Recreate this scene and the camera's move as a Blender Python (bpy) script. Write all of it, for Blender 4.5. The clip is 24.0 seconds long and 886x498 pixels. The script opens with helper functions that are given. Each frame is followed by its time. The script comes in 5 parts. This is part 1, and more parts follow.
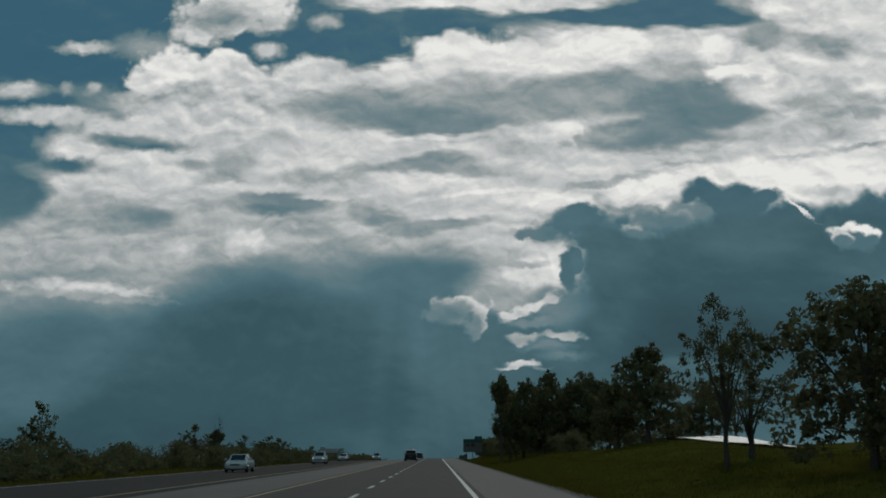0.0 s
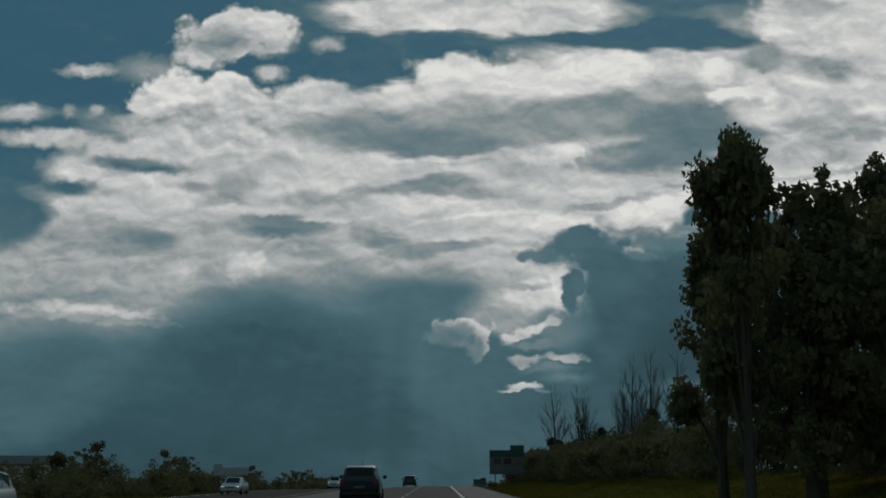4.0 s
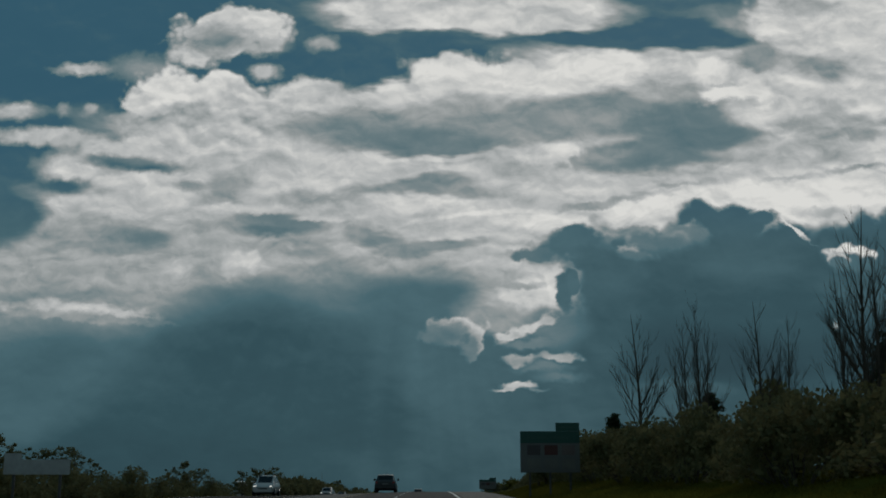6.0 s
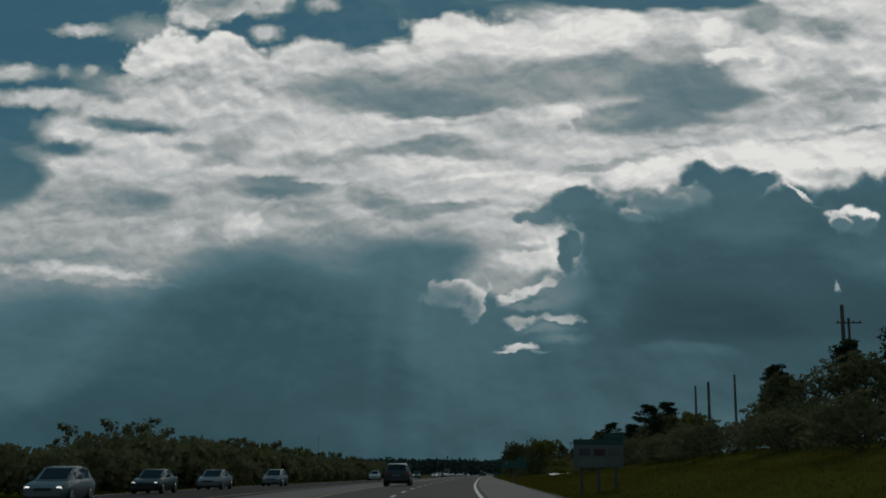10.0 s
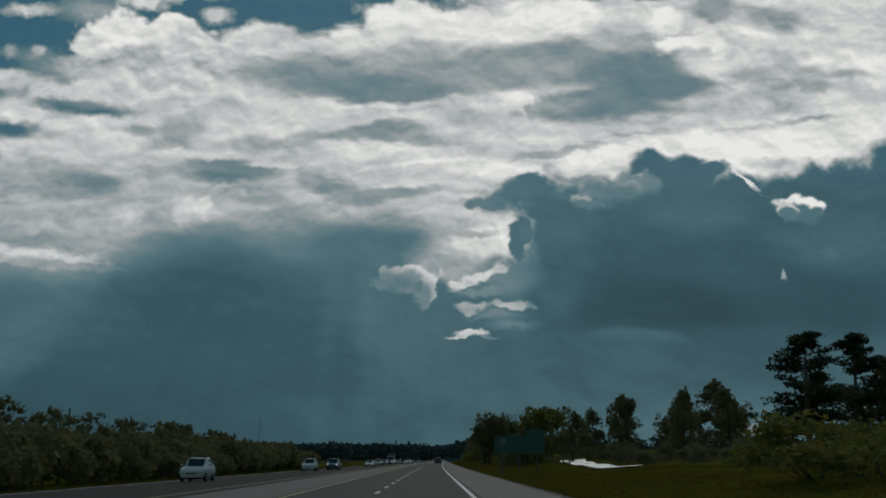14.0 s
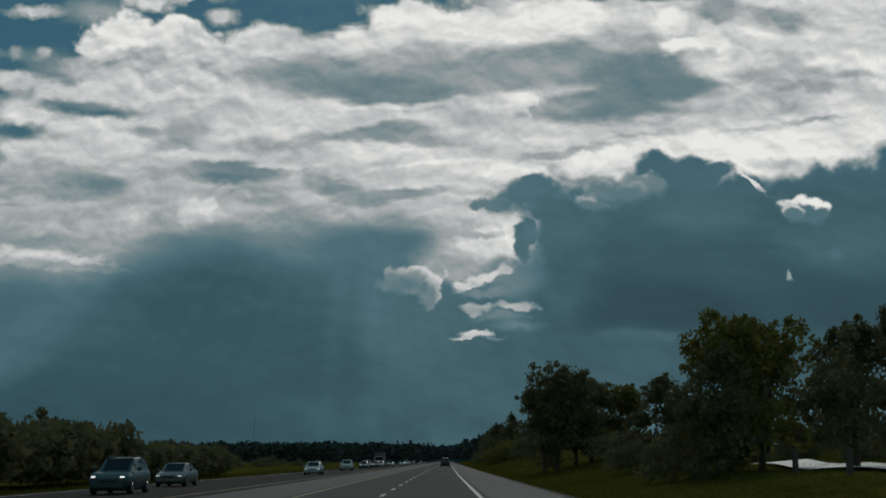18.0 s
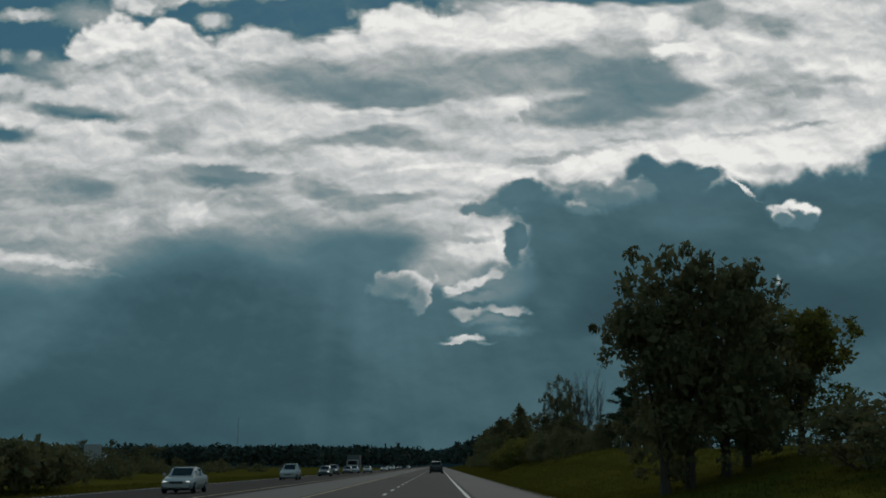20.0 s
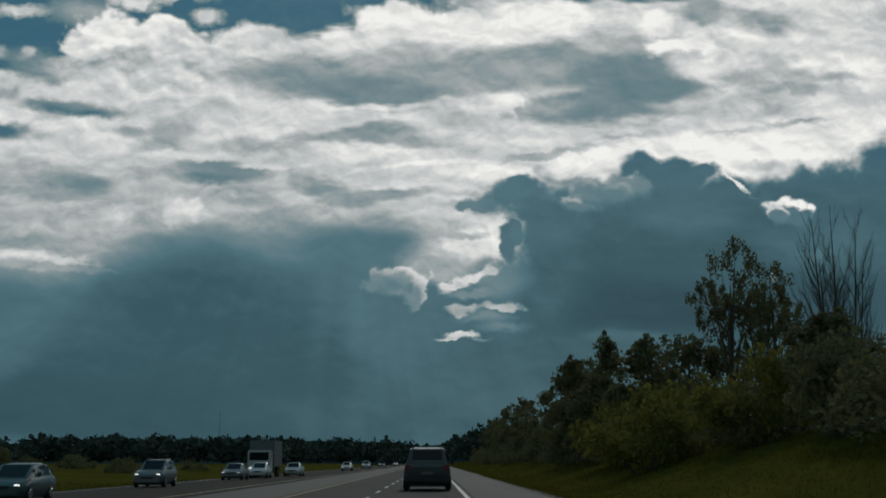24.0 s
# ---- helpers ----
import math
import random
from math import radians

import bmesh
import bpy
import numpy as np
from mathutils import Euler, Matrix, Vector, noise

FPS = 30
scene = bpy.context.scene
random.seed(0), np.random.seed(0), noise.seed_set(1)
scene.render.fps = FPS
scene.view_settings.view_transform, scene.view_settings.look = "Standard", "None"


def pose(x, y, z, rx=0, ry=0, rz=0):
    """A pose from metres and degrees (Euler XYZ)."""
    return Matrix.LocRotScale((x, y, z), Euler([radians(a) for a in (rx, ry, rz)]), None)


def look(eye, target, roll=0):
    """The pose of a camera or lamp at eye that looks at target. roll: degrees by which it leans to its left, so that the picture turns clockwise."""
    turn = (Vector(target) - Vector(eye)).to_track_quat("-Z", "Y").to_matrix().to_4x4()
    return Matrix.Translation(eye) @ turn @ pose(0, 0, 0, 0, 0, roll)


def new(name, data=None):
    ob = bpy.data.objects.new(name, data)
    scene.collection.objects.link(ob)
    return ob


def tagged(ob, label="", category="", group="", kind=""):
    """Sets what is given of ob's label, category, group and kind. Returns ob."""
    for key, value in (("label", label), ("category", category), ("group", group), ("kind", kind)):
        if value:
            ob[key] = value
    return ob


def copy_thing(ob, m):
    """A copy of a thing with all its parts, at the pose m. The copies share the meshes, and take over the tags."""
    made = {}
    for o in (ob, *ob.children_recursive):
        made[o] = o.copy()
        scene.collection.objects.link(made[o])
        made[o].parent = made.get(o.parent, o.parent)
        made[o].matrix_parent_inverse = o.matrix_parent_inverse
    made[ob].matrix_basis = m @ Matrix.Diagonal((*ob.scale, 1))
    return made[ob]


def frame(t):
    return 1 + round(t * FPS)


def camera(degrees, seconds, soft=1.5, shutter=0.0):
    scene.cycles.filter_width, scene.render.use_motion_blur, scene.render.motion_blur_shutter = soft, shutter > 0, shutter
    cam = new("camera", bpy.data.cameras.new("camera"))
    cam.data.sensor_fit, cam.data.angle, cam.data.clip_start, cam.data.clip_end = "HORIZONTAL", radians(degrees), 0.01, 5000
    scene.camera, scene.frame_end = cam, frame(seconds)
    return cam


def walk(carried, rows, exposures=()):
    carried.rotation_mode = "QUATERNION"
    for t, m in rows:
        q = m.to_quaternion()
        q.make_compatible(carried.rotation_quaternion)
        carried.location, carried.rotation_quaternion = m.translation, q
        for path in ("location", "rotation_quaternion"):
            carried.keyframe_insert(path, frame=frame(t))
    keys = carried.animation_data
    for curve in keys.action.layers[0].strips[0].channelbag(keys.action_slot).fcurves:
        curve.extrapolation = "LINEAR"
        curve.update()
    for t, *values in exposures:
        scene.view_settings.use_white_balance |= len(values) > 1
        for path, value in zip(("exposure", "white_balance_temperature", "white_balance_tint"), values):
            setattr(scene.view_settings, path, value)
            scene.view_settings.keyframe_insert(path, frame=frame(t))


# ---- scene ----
# ================= the road's line, the camera and its drive =================
SPEED = 32.0        # metres a second
EYE = 1.2           # height of the lens over the carriageway

# stations along the road, a metre apart: heading, grade and place
STATIONS = np.arange(-400.0, 6000.0, 1.0)


def heading(s):
    """The road's heading at station s, in degrees to the right of +y."""
    u = np.clip((s - 310) / 120, 0, 1)
    w = np.clip((s - 480) / 280, 0, 1)
    return -0.2 + 2.2 * u * u * (3 - 2 * u) + 0.5 * w * w * (3 - 2 * w)


GRADE = np.interp(STATIONS, [-400, 250, 300, 340, 400, 450], [0.031, 0.031, 0.020, 0.007, 0.002, 0.0])
LINE_Z = np.cumsum(GRADE)
LINE_X = np.cumsum(np.sin(np.radians(heading(STATIONS))))
LINE_Y = np.cumsum(np.cos(np.radians(heading(STATIONS))))
for line in (LINE_X, LINE_Y, LINE_Z):
    line -= line[400]


def on_line(s, off=0.0, up=0.0):
    """A place beside the line: off metres to the right of it, up metres over it."""
    h = math.radians(heading(s))
    return Vector((np.interp(s, STATIONS, LINE_X) + off * math.cos(h),
                   np.interp(s, STATIONS, LINE_Y) - off * math.sin(h),
                   np.interp(s, STATIONS, LINE_Z) + up))


def drift(t):
    return float(np.interp(t, [0, 2, 16, 24], [0.3, 0, 0, 0.2]))


cam = camera(40.0, 24.0, soft=1.8)
# seconds, yaw, pitch
ROWS = [
    (0, -0.08, 11.28), (0.5, 0.25, 11.24), (1, 0.43, 11.27), (1.5, 0.48, 11.34), (2, 0.20, 11.34),
    (2.5, -0.02, 11.70), (3, -0.02, 11.82), (3.5, -0.01, 12.07), (4, 0.00, 12.32), (4.5, 0.01, 12.43),
    (5, -0.20, 12.45), (5.5, -0.34, 12.22), (6, -0.26, 12.28), (6.5, -0.18, 12.24), (7, -0.17, 12.23),
    (7.5, -0.10, 11.95), (8, -0.20, 11.58), (8.5, -0.26, 11.28), (9, -0.40, 10.89), (9.5, -0.34, 10.75),
    (10, -0.17, 10.49), (10.5, -0.19, 10.11), (11, -0.43, 10.09), (11.5, -0.98, 10.04), (12, -1.52, 9.99),
    (12.5, -1.76, 9.97), (13, -2.11, 9.99), (13.5, -2.39, 9.84), (14, -2.50, 9.82), (14.5, -2.33, 9.96),
    (15, -2.33, 9.91), (15.5, -2.30, 9.95), (16, -2.35, 9.89), (16.5, -2.30, 9.77), (17, -2.08, 9.94),
    (17.5, -2.04, 9.86), (18, -2.26, 9.87), (18.5, -2.42, 10.03), (19, -2.48, 10.04), (19.5, -2.60, 10.06),
    (20, -2.72, 10.08), (20.5, -2.77, 10.09), (21, -2.64, 10.01), (21.5, -2.62, 9.89), (22, -2.53, 10.01),
    (22.5, -2.48, 10.07), (23, -2.55, 10.16), (23.5, -2.70, 10.00), (24, -2.95, 9.91),
]
DRIVE = []
for t, yaw, pitch in ROWS:
    e = on_line(SPEED * t, drift(t), EYE)
    DRIVE.append((t, pose(e.x, e.y, e.z, 90 + pitch, 0, yaw)))
walk(cam, DRIVE, [(0, -0.10), (2.5, -0.18), (5, -0.30), (8, -0.32), (10.5, -0.18), (13, -0.05), (14.5, -0.12), (18, -0.10), (21, -0.03), (24, 0.02)])

# ================= sky, sun, exposure =================
world = bpy.data.worlds.new("sky")
scene.world = world
world.use_nodes = True
NT = world.node_tree
NT.nodes.clear()


def maths(op, a, b=None, clamp=False):
    n = NT.nodes.new("ShaderNodeMath")
    n.operation, n.use_clamp = op, clamp
    for i, v in enumerate((a, b)):
        if v is None:
            continue
        if isinstance(v, (int, float)):
            n.inputs[i].default_value = v
        else:
            NT.links.new(v, n.inputs[i])
    return n.outputs[0]


def vecmath(op, a, b):
    n = NT.nodes.new("ShaderNodeVectorMath")
    n.operation = op
    for i, v in enumerate((a, b)):
        if isinstance(v, tuple):
            n.inputs[i].default_value = v
        else:
            NT.links.new(v, n.inputs[i])
    return n.outputs[0]


# the direction of sight as slopes: 100 x/y across and 100 z/y up
tex = NT.nodes.new("ShaderNodeTexCoord")
xyz = NT.nodes.new("ShaderNodeSeparateXYZ")
NT.links.new(tex.outputs["Generated"], xyz.inputs[0])
depth = maths("MAXIMUM", maths("ABSOLUTE", xyz.outputs[1]), 0.12)
across = maths("MULTIPLY", maths("DIVIDE", xyz.outputs[0], depth), 100.0)
upward = maths("MULTIPLY", maths("DIVIDE", maths("MAXIMUM", xyz.outputs[2], -0.02), depth), 100.0)
flat = NT.nodes.new("ShaderNodeCombineXYZ")
NT.links.new(across, flat.inputs[0])
NT.links.new(upward, flat.inputs[1])
PLAIN = flat.outputs[0]


def ragged(scale, stretch, amount, detail, rough=0.55, base=PLAIN):
    """The sky's coordinates, pushed about by noise: cloud edges."""
    squeezed = vecmath("MULTIPLY", base, stretch)
    n = NT.nodes.new("ShaderNodeTexNoise")
    n.inputs["Scale"].default_value = scale
    n.inputs["Detail"].default_value = detail
    n.inputs["Roughness"].default_value = rough
    NT.links.new(squeezed, n.inputs["Vector"])
    push = vecmath("SUBTRACT", n.outputs["Color"], (0.5, 0.5, 0.5))
    push = vecmath("MULTIPLY", push, (amount, amount * 0.8, 0.0))
    return vecmath("ADD", base, push)


BILLOW = ragged(0.26, (1, 1.3, 1), 3.4, 6, 0.52)       # cauliflower heads
WISP = ragged(0.2, (0.6, 1.5, 1), 6.0, 4, 0.5)     # streaked sheets
FINE = ragged(0.62, (1, 1.15, 1), 1.9, 5, 0.55)         # small puffs
VEIL = ragged(0.09, (0.8, 0.8, 1), 6.0, 3, 0.5)       # soft rain veils


def fbm(scale, stretch, detail, rough=0.55):
    n = NT.nodes.new("ShaderNodeTexNoise")
    n.inputs["Scale"].default_value = scale
    n.inputs["Detail"].default_value = detail
    n.inputs["Roughness"].default_value = rough
    NT.links.new(vecmath("MULTIPLY", PLAIN, stretch), n.inputs["Vector"])
    return n.outputs["Fac"]


def ramp(source, stops):
    n = NT.nodes.new("ShaderNodeValToRGB")
    while len(n.color_ramp.elements) < len(stops):
        n.color_ramp.elements.new(0.5)
    for e, (p, c) in zip(n.color_ramp.elements, stops):
        e.position = p
        e.color = (*c, 1) if len(c) == 3 else (c[0], c[0], c[0], 1)
    NT.links.new(source, n.inputs[0])
    return n.outputs[0]


def knobs(scale, base, smooth=0.35):
    """Rounded heads that crowd each other: the distance to the nearest head's middle."""
    n = NT.nodes.new("ShaderNodeTexVoronoi")
    n.feature = "SMOOTH_F1"
    n.inputs["Scale"].default_value = scale
    n.inputs["Smoothness"].default_value = smooth
    NT.links.new(base, n.inputs["Vector"])
    return n.outputs["Distance"]


LOBED = ragged(0.5, (1, 1, 1), 0.9, 3, 0.5)
tiny = maths("MULTIPLY", knobs(1.5, LOBED, 0.2), 0.22)
HEADS = maths("SUBTRACT", maths("ADD", knobs(0.38, LOBED, 0.25), tiny), 0.66)      # large heads
SMALL_HEADS = maths("SUBTRACT", maths("ADD", knobs(0.8, LOBED, 0.25), tiny), 0.70)  # small heads


class Tone:
    """The lightness of the sky, laid on cloud by cloud from the back to the front."""
    out = None


def cloud(u, v, ru, rv, light, soft=0.5, turn=0.0, much=1.0, edge=BILLOW):
    """An ellipse of cloud at the slopes u, v: light 0 is the darkest teal, 1 is sunlit white; soft is the share of its radius over which it fades."""
    m = NT.nodes.new("ShaderNodeMapping")
    m.vector_type = "TEXTURE"
    m.inputs["Location"].default_value = (u, v, 0)
    m.inputs["Rotation"].default_value = (0, 0, math.radians(turn))
    m.inputs["Scale"].default_value = (ru, rv, 1)
    if Tone.out is None:
        NT.links.new(edge, m.inputs["Vector"])
    else:
        # takes the clouds in their order, one after the other
        order = NT.nodes.new("ShaderNodeVectorMath")
        order.operation = "MULTIPLY_ADD"
        NT.links.new(Tone.out, order.inputs[0])
        order.inputs[1].default_value = (1e-6, 1e-6, 0)
        NT.links.new(edge, order.inputs[2])
        NT.links.new(order.outputs[0], m.inputs["Vector"])
    far = NT.nodes.new("ShaderNodeVectorMath")
    far.operation = "LENGTH"
    NT.links.new(m.outputs[0], far.inputs[0])
    r = NT.nodes.new("ShaderNodeMapRange")
    r.interpolation_type = "SMOOTHSTEP"
    r.inputs["From Min"].default_value = 1 + soft * 0.5
    r.inputs["From Max"].default_value = max(0.0, 1 - soft * 0.5)
    r.inputs["To Max"].default_value = much
    reach = far.outputs["Value"]
    if soft < 1.05 and edge in (BILLOW, FINE):
        size = min(ru, rv)
        bulge = min(1.5 / size, 0.75) if edge == BILLOW else min(0.75 / size, 0.75)
        reach = maths("ADD", reach, maths("MULTIPLY", HEADS if edge == BILLOW else SMALL_HEADS, bulge))
    NT.links.new(reach, r.inputs["Value"])
    mix = NT.nodes.new("ShaderNodeMix")
    NT.links.new(r.outputs[0], mix.inputs["Factor"])
    if Tone.out is None:
        mix.inputs["A"].default_value = 0.35
    else:
        NT.links.new(Tone.out, mix.inputs["A"])
    mix.inputs["B"].default_value = light
    Tone.out = mix.outputs["Result"]


# the blue behind, and the high white sheet
cloud(0.1, 65.9, 352.2, 32.9, 0.38, soft=0.2)
cloud(2.7, 27.1, 74.2, 11.0, 0.83, soft=0.25, edge=WISP)
cloud(-27.6, 19.0, 32.7, 5.8, 0.66, soft=0.7, edge=WISP)
cloud(29.6, 33.5, 30.1, 8.8, 0.82, soft=0.4, edge=WISP)
# clear gaps at the top
cloud(-21.9, 37.7, 20.6, 2.2, 0.36, soft=0.4, turn=-2, edge=WISP)
cloud(17.0, 41.0, 11.0, 2.0, 0.36, soft=0.4, turn=-2, edge=WISP)
cloud(-6.2, 38.8, 16.2, 2.2, 0.36, soft=0.5, turn=-4, edge=WISP)
cloud(-31.9, 40.8, 16.3, 8.0, 0.34, soft=0.4, edge=WISP)
cloud(-35.1, 30.3, 9.2, 3.1, 0.36, soft=0.6, edge=WISP)
cloud(-36.7, 25.5, 2.9, 3.0, 0.37, soft=0.7, edge=WISP)
# clouds in the gaps
cloud(-18.1, 41.2, 5.1, 2.2, 0.90, soft=0.25)
cloud(-21.0, 39.4, 2.3, 1.3, 0.84, soft=0.75, edge=FINE)
cloud(-19.2, 40.6, 2.6, 1.2, 0.58, soft=1.4, edge=FINE)
cloud(-15.6, 39.8, 2.0, 0.7, 0.76, soft=1.4, edge=FINE)
cloud(-10.1, 40.1, 1.3, 0.7, 0.62, soft=1.1, edge=FINE)
cloud(3.1, 43.1, 13.4, 2.0, 0.88, soft=0.35, edge=WISP)
cloud(2.6, 43.9, 8.0, 0.7, 0.78, soft=1.2, edge=WISP)
cloud(35.0, 43.3, 8.5, 3.1, 0.86, soft=0.35)
cloud(32.5, 43.6, 3.0, 1.1, 0.68, soft=1.4, edge=FINE)
cloud(-30.8, 37.7, 2.3, 0.5, 0.80, soft=1.2, edge=FINE)
cloud(-36.3, 33.8, 1.9, 0.7, 0.74, soft=1.2, edge=FINE)
cloud(-33.8, 31.6, 4.4, 0.7, 0.84, soft=1.1, edge=FINE)
cloud(-30.1, 33.9, 0.6, 0.6, 0.66, soft=1.2, edge=FINE)
cloud(-26.8, 33.1, 1.3, 0.5, 0.70, soft=1.2, edge=FINE)
cloud(-25.5, 37.8, 2.5, 1.1, 0.55, soft=1.4, edge=FINE)
cloud(-15.1, 37.5, 1.2, 0.7, 0.76, soft=1.1, edge=FINE)
cloud(-32.2, 34.0, 0.6, 0.5, 0.60, soft=1.4, edge=FINE)
cloud(-32.2, 31.3, 1.5, 0.7, 0.80, soft=1.1, edge=FINE)
cloud(-26.8, 30.4, 4.5, 1.0, 0.86, soft=1, edge=FINE)
cloud(-30.9, 28.9, 2.8, 1.4, 0.82, soft=1.1, edge=FINE)
cloud(-28.5, 27.6, 3.3, 0.6, 0.84, soft=1.1, edge=FINE)
cloud(-25.8, 29.2, 4.0, 0.6, 0.36, soft=1.1, turn=-6, edge=FINE)
cloud(-31.7, 27.3, 1.9, 0.6, 0.37, soft=1.2, edge=FINE)
# heads along the upper rim
cloud(-23.0, 35.6, 3.6, 2.01, 0.90, soft=0.3)
cloud(-26.0, 34.4, 1.4, 1.25, 0.90, soft=0.6, edge=FINE)
cloud(-17.5, 35.5, 3.3, 1.61, 0.87, soft=0.4)
cloud(-11.3, 35.4, 4.6, 1.31, 0.86, soft=0.5)
cloud(-5.0, 35.4, 3.9, 1.32, 0.88, soft=0.5, edge=WISP)
cloud(2.2, 37.2, 4.9, 1.74, 0.95, soft=0.5)
cloud(8.1, 36.2, 4.4, 2.30, 0.93, soft=0.7)
cloud(15.5, 37.7, 5.4, 1.54, 0.95, soft=0.6)
cloud(20.4, 37.4, 3.0, 1.34, 0.90, soft=0.8)
cloud(38.8, 36.9, 4.5, 2.59, 0.88, soft=0.7)
cloud(41.4, 34.0, 3.0, 1.54, 0.91, soft=0.6)
cloud(30.8, 36.6, 4.0, 2.06, 0.86, soft=1.0, edge=WISP)
cloud(-17.4, 31.3, 10.4, 2.24, 0.80, soft=1.1, edge=WISP)
# shaded undersides
cloud(-18.6, 26.8, 2.1, 1.37, 0.62, soft=1.2, edge=WISP)
cloud(-20.8, 27.2, 1.4, 0.49, 0.60, soft=1.3, edge=FINE)
cloud(-13.1, 32.2, 3.3, 0.80, 0.70, soft=1.3, edge=WISP)
cloud(-18.9, 33.5, 2.9, 0.40, 0.72, soft=1.4, edge=FINE)
cloud(-22.0, 34.2, 1.4, 0.35, 0.72, soft=1.4, edge=FINE)
cloud(-6.4, 32.9, 6.2, 1.30, 0.62, soft=1.2, edge=WISP)
cloud(-3.5, 32.0, 8.2, 2.00, 0.52, soft=1.0, edge=WISP)
cloud(1.3, 31.4, 5.8, 1.80, 0.49, soft=1.0, edge=WISP)
cloud(-0.2, 34.0, 4.4, 1.31, 0.64, soft=1.3, edge=WISP)
cloud(10.0, 32.9, 6.8, 1.82, 0.57, soft=1.1, edge=WISP)
cloud(16.4, 33.8, 4.4, 1.52, 0.56, soft=1.1, edge=WISP)
cloud(21.0, 32.6, 4.7, 2.94, 0.50, soft=0.7)
cloud(17.7, 29.9, 5.4, 1.20, 0.46, soft=0.9, edge=WISP)
cloud(24.1, 31.1, 3.7, 1.72, 0.45, soft=0.9, edge=WISP)
cloud(22.2, 31.8, 2.9, 2.02, 0.44, soft=1.2, edge=WISP)
cloud(12.9, 29.7, 3.4, 0.80, 0.56, soft=1.2, edge=WISP)
cloud(19.8, 35.9, 3.0, 1.33, 0.64, soft=1.2, edge=WISP)
cloud(28.0, 38.8, 2.4, 0.93, 0.56, soft=0.9)
cloud(32.3, 37.7, 3.0, 0.78, 0.66, soft=1.2, edge=WISP)
cloud(33.9, 33.4, 3.0, 1.12, 0.68, soft=1.2, edge=WISP)
cloud(35.8, 31.9, 2.5, 0.56, 0.62, soft=1.2, edge=FINE)
cloud(31.1, 32.7, 2.2, 0.61, 0.64, soft=1.3, edge=FINE)
cloud(39.6, 33.0, 2.0, 0.46, 0.66, soft=1.3, edge=FINE)
cloud(29.5, 30.2, 5.4, 0.81, 0.72, soft=1.2, edge=WISP)
cloud(38.4, 30.0, 4.0, 0.61, 0.74, soft=1.2, edge=WISP)
cloud(-2.0, 27.2, 5.7, 0.79, 0.55, soft=0.9, edge=WISP)
cloud(3.2, 26.9, 2.9, 0.59, 0.60, soft=1.1, edge=WISP)
cloud(6.6, 28.4, 3.4, 1.24, 0.74, soft=1.3, edge=WISP)
cloud(-8.9, 26.1, 2.4, 0.44, 0.70, soft=1.3, edge=FINE)
cloud(-12.0, 26.2, 1.9, 0.69, 0.68, soft=1.3, edge=FINE)
cloud(-13.6, 23.6, 4.0, 0.87, 0.50, soft=1.1, edge=WISP)
cloud(-14.0, 23.4, 2.3, 0.48, 0.43, soft=1.2, edge=FINE)
cloud(-11.9, 24.0, 2.1, 0.39, 0.50, soft=1.2, edge=FINE)
cloud(-25.4, 22.4, 3.2, 1.20, 0.54, soft=1.2, edge=WISP)
cloud(-24.1, 22.6, 1.5, 0.63, 0.47, soft=1.3, edge=FINE)
cloud(-26.8, 21.8, 2.1, 0.48, 0.52, soft=1.3, edge=FINE)
cloud(-29.6, 21.4, 4.2, 0.48, 0.57, soft=1.1, edge=WISP)
cloud(-4.4, 22.7, 2.9, 0.58, 0.52, soft=1.0, edge=WISP)
cloud(-0.1, 21.9, 3.8, 0.58, 0.53, soft=1.0, edge=WISP)
cloud(-3.2, 21.5, 2.1, 0.44, 0.56, soft=1.2, edge=FINE)
cloud(-7.2, 23.2, 0.9, 0.78, 0.58, soft=1.2, edge=FINE)
cloud(-10.5, 21.5, 2.1, 0.43, 0.58, soft=1.2, edge=FINE)
cloud(-19.1, 21.4, 1.9, 0.38, 0.66, soft=1.3, edge=FINE)
cloud(-22.7, 23.9, 1.9, 0.34, 0.68, soft=1.3, edge=FINE)
cloud(-27.6, 19.4, 6.9, 1.14, 0.68, soft=1.2, edge=WISP)
cloud(-30.3, 17.6, 6.0, 0.76, 0.60, soft=1.2, edge=WISP)
cloud(-9.9, 19.4, 5.6, 0.96, 0.63, soft=1.3, edge=WISP)
cloud(-3.9, 19.9, 4.2, 0.58, 0.66, soft=1.2, edge=WISP)
cloud(-20.2, 19.1, 1.4, 0.76, 0.60, soft=1.3, edge=FINE)
# sunlit folds
cloud(25.9, 35.7, 2.8, 1.28, 0.99, soft=0.45)
cloud(26.3, 34.7, 2.1, 0.36, 0.74, soft=1.2, edge=FINE)
cloud(24.2, 37.2, 1.8, 1.13, 0.95, soft=0.6)
cloud(24.8, 36.5, 1.3, 0.26, 0.80, soft=1.3, edge=FINE)
cloud(10.8, 29.9, 1.6, 1.20, 0.90, soft=0.7, edge=FINE)
cloud(12.1, 29.2, 0.7, 0.65, 0.66, soft=1.0, edge=FINE)
cloud(10.5, 28.9, 0.6, 0.40, 0.72, soft=1.1, edge=FINE)
cloud(8.4, 29.6, 2.5, 0.40, 0.86, soft=1.1, edge=FINE)
cloud(-2.5, 26.1, 2.6, 0.29, 0.88, soft=1.0, edge=FINE)
cloud(-9.1, 24.5, 2.8, 0.29, 0.86, soft=1.1, edge=FINE)
cloud(-16.2, 25.3, 3.3, 0.39, 0.84, soft=1.2, edge=FINE)
cloud(0.3, 29.8, 5.8, 0.40, 0.86, soft=1.2, edge=WISP)
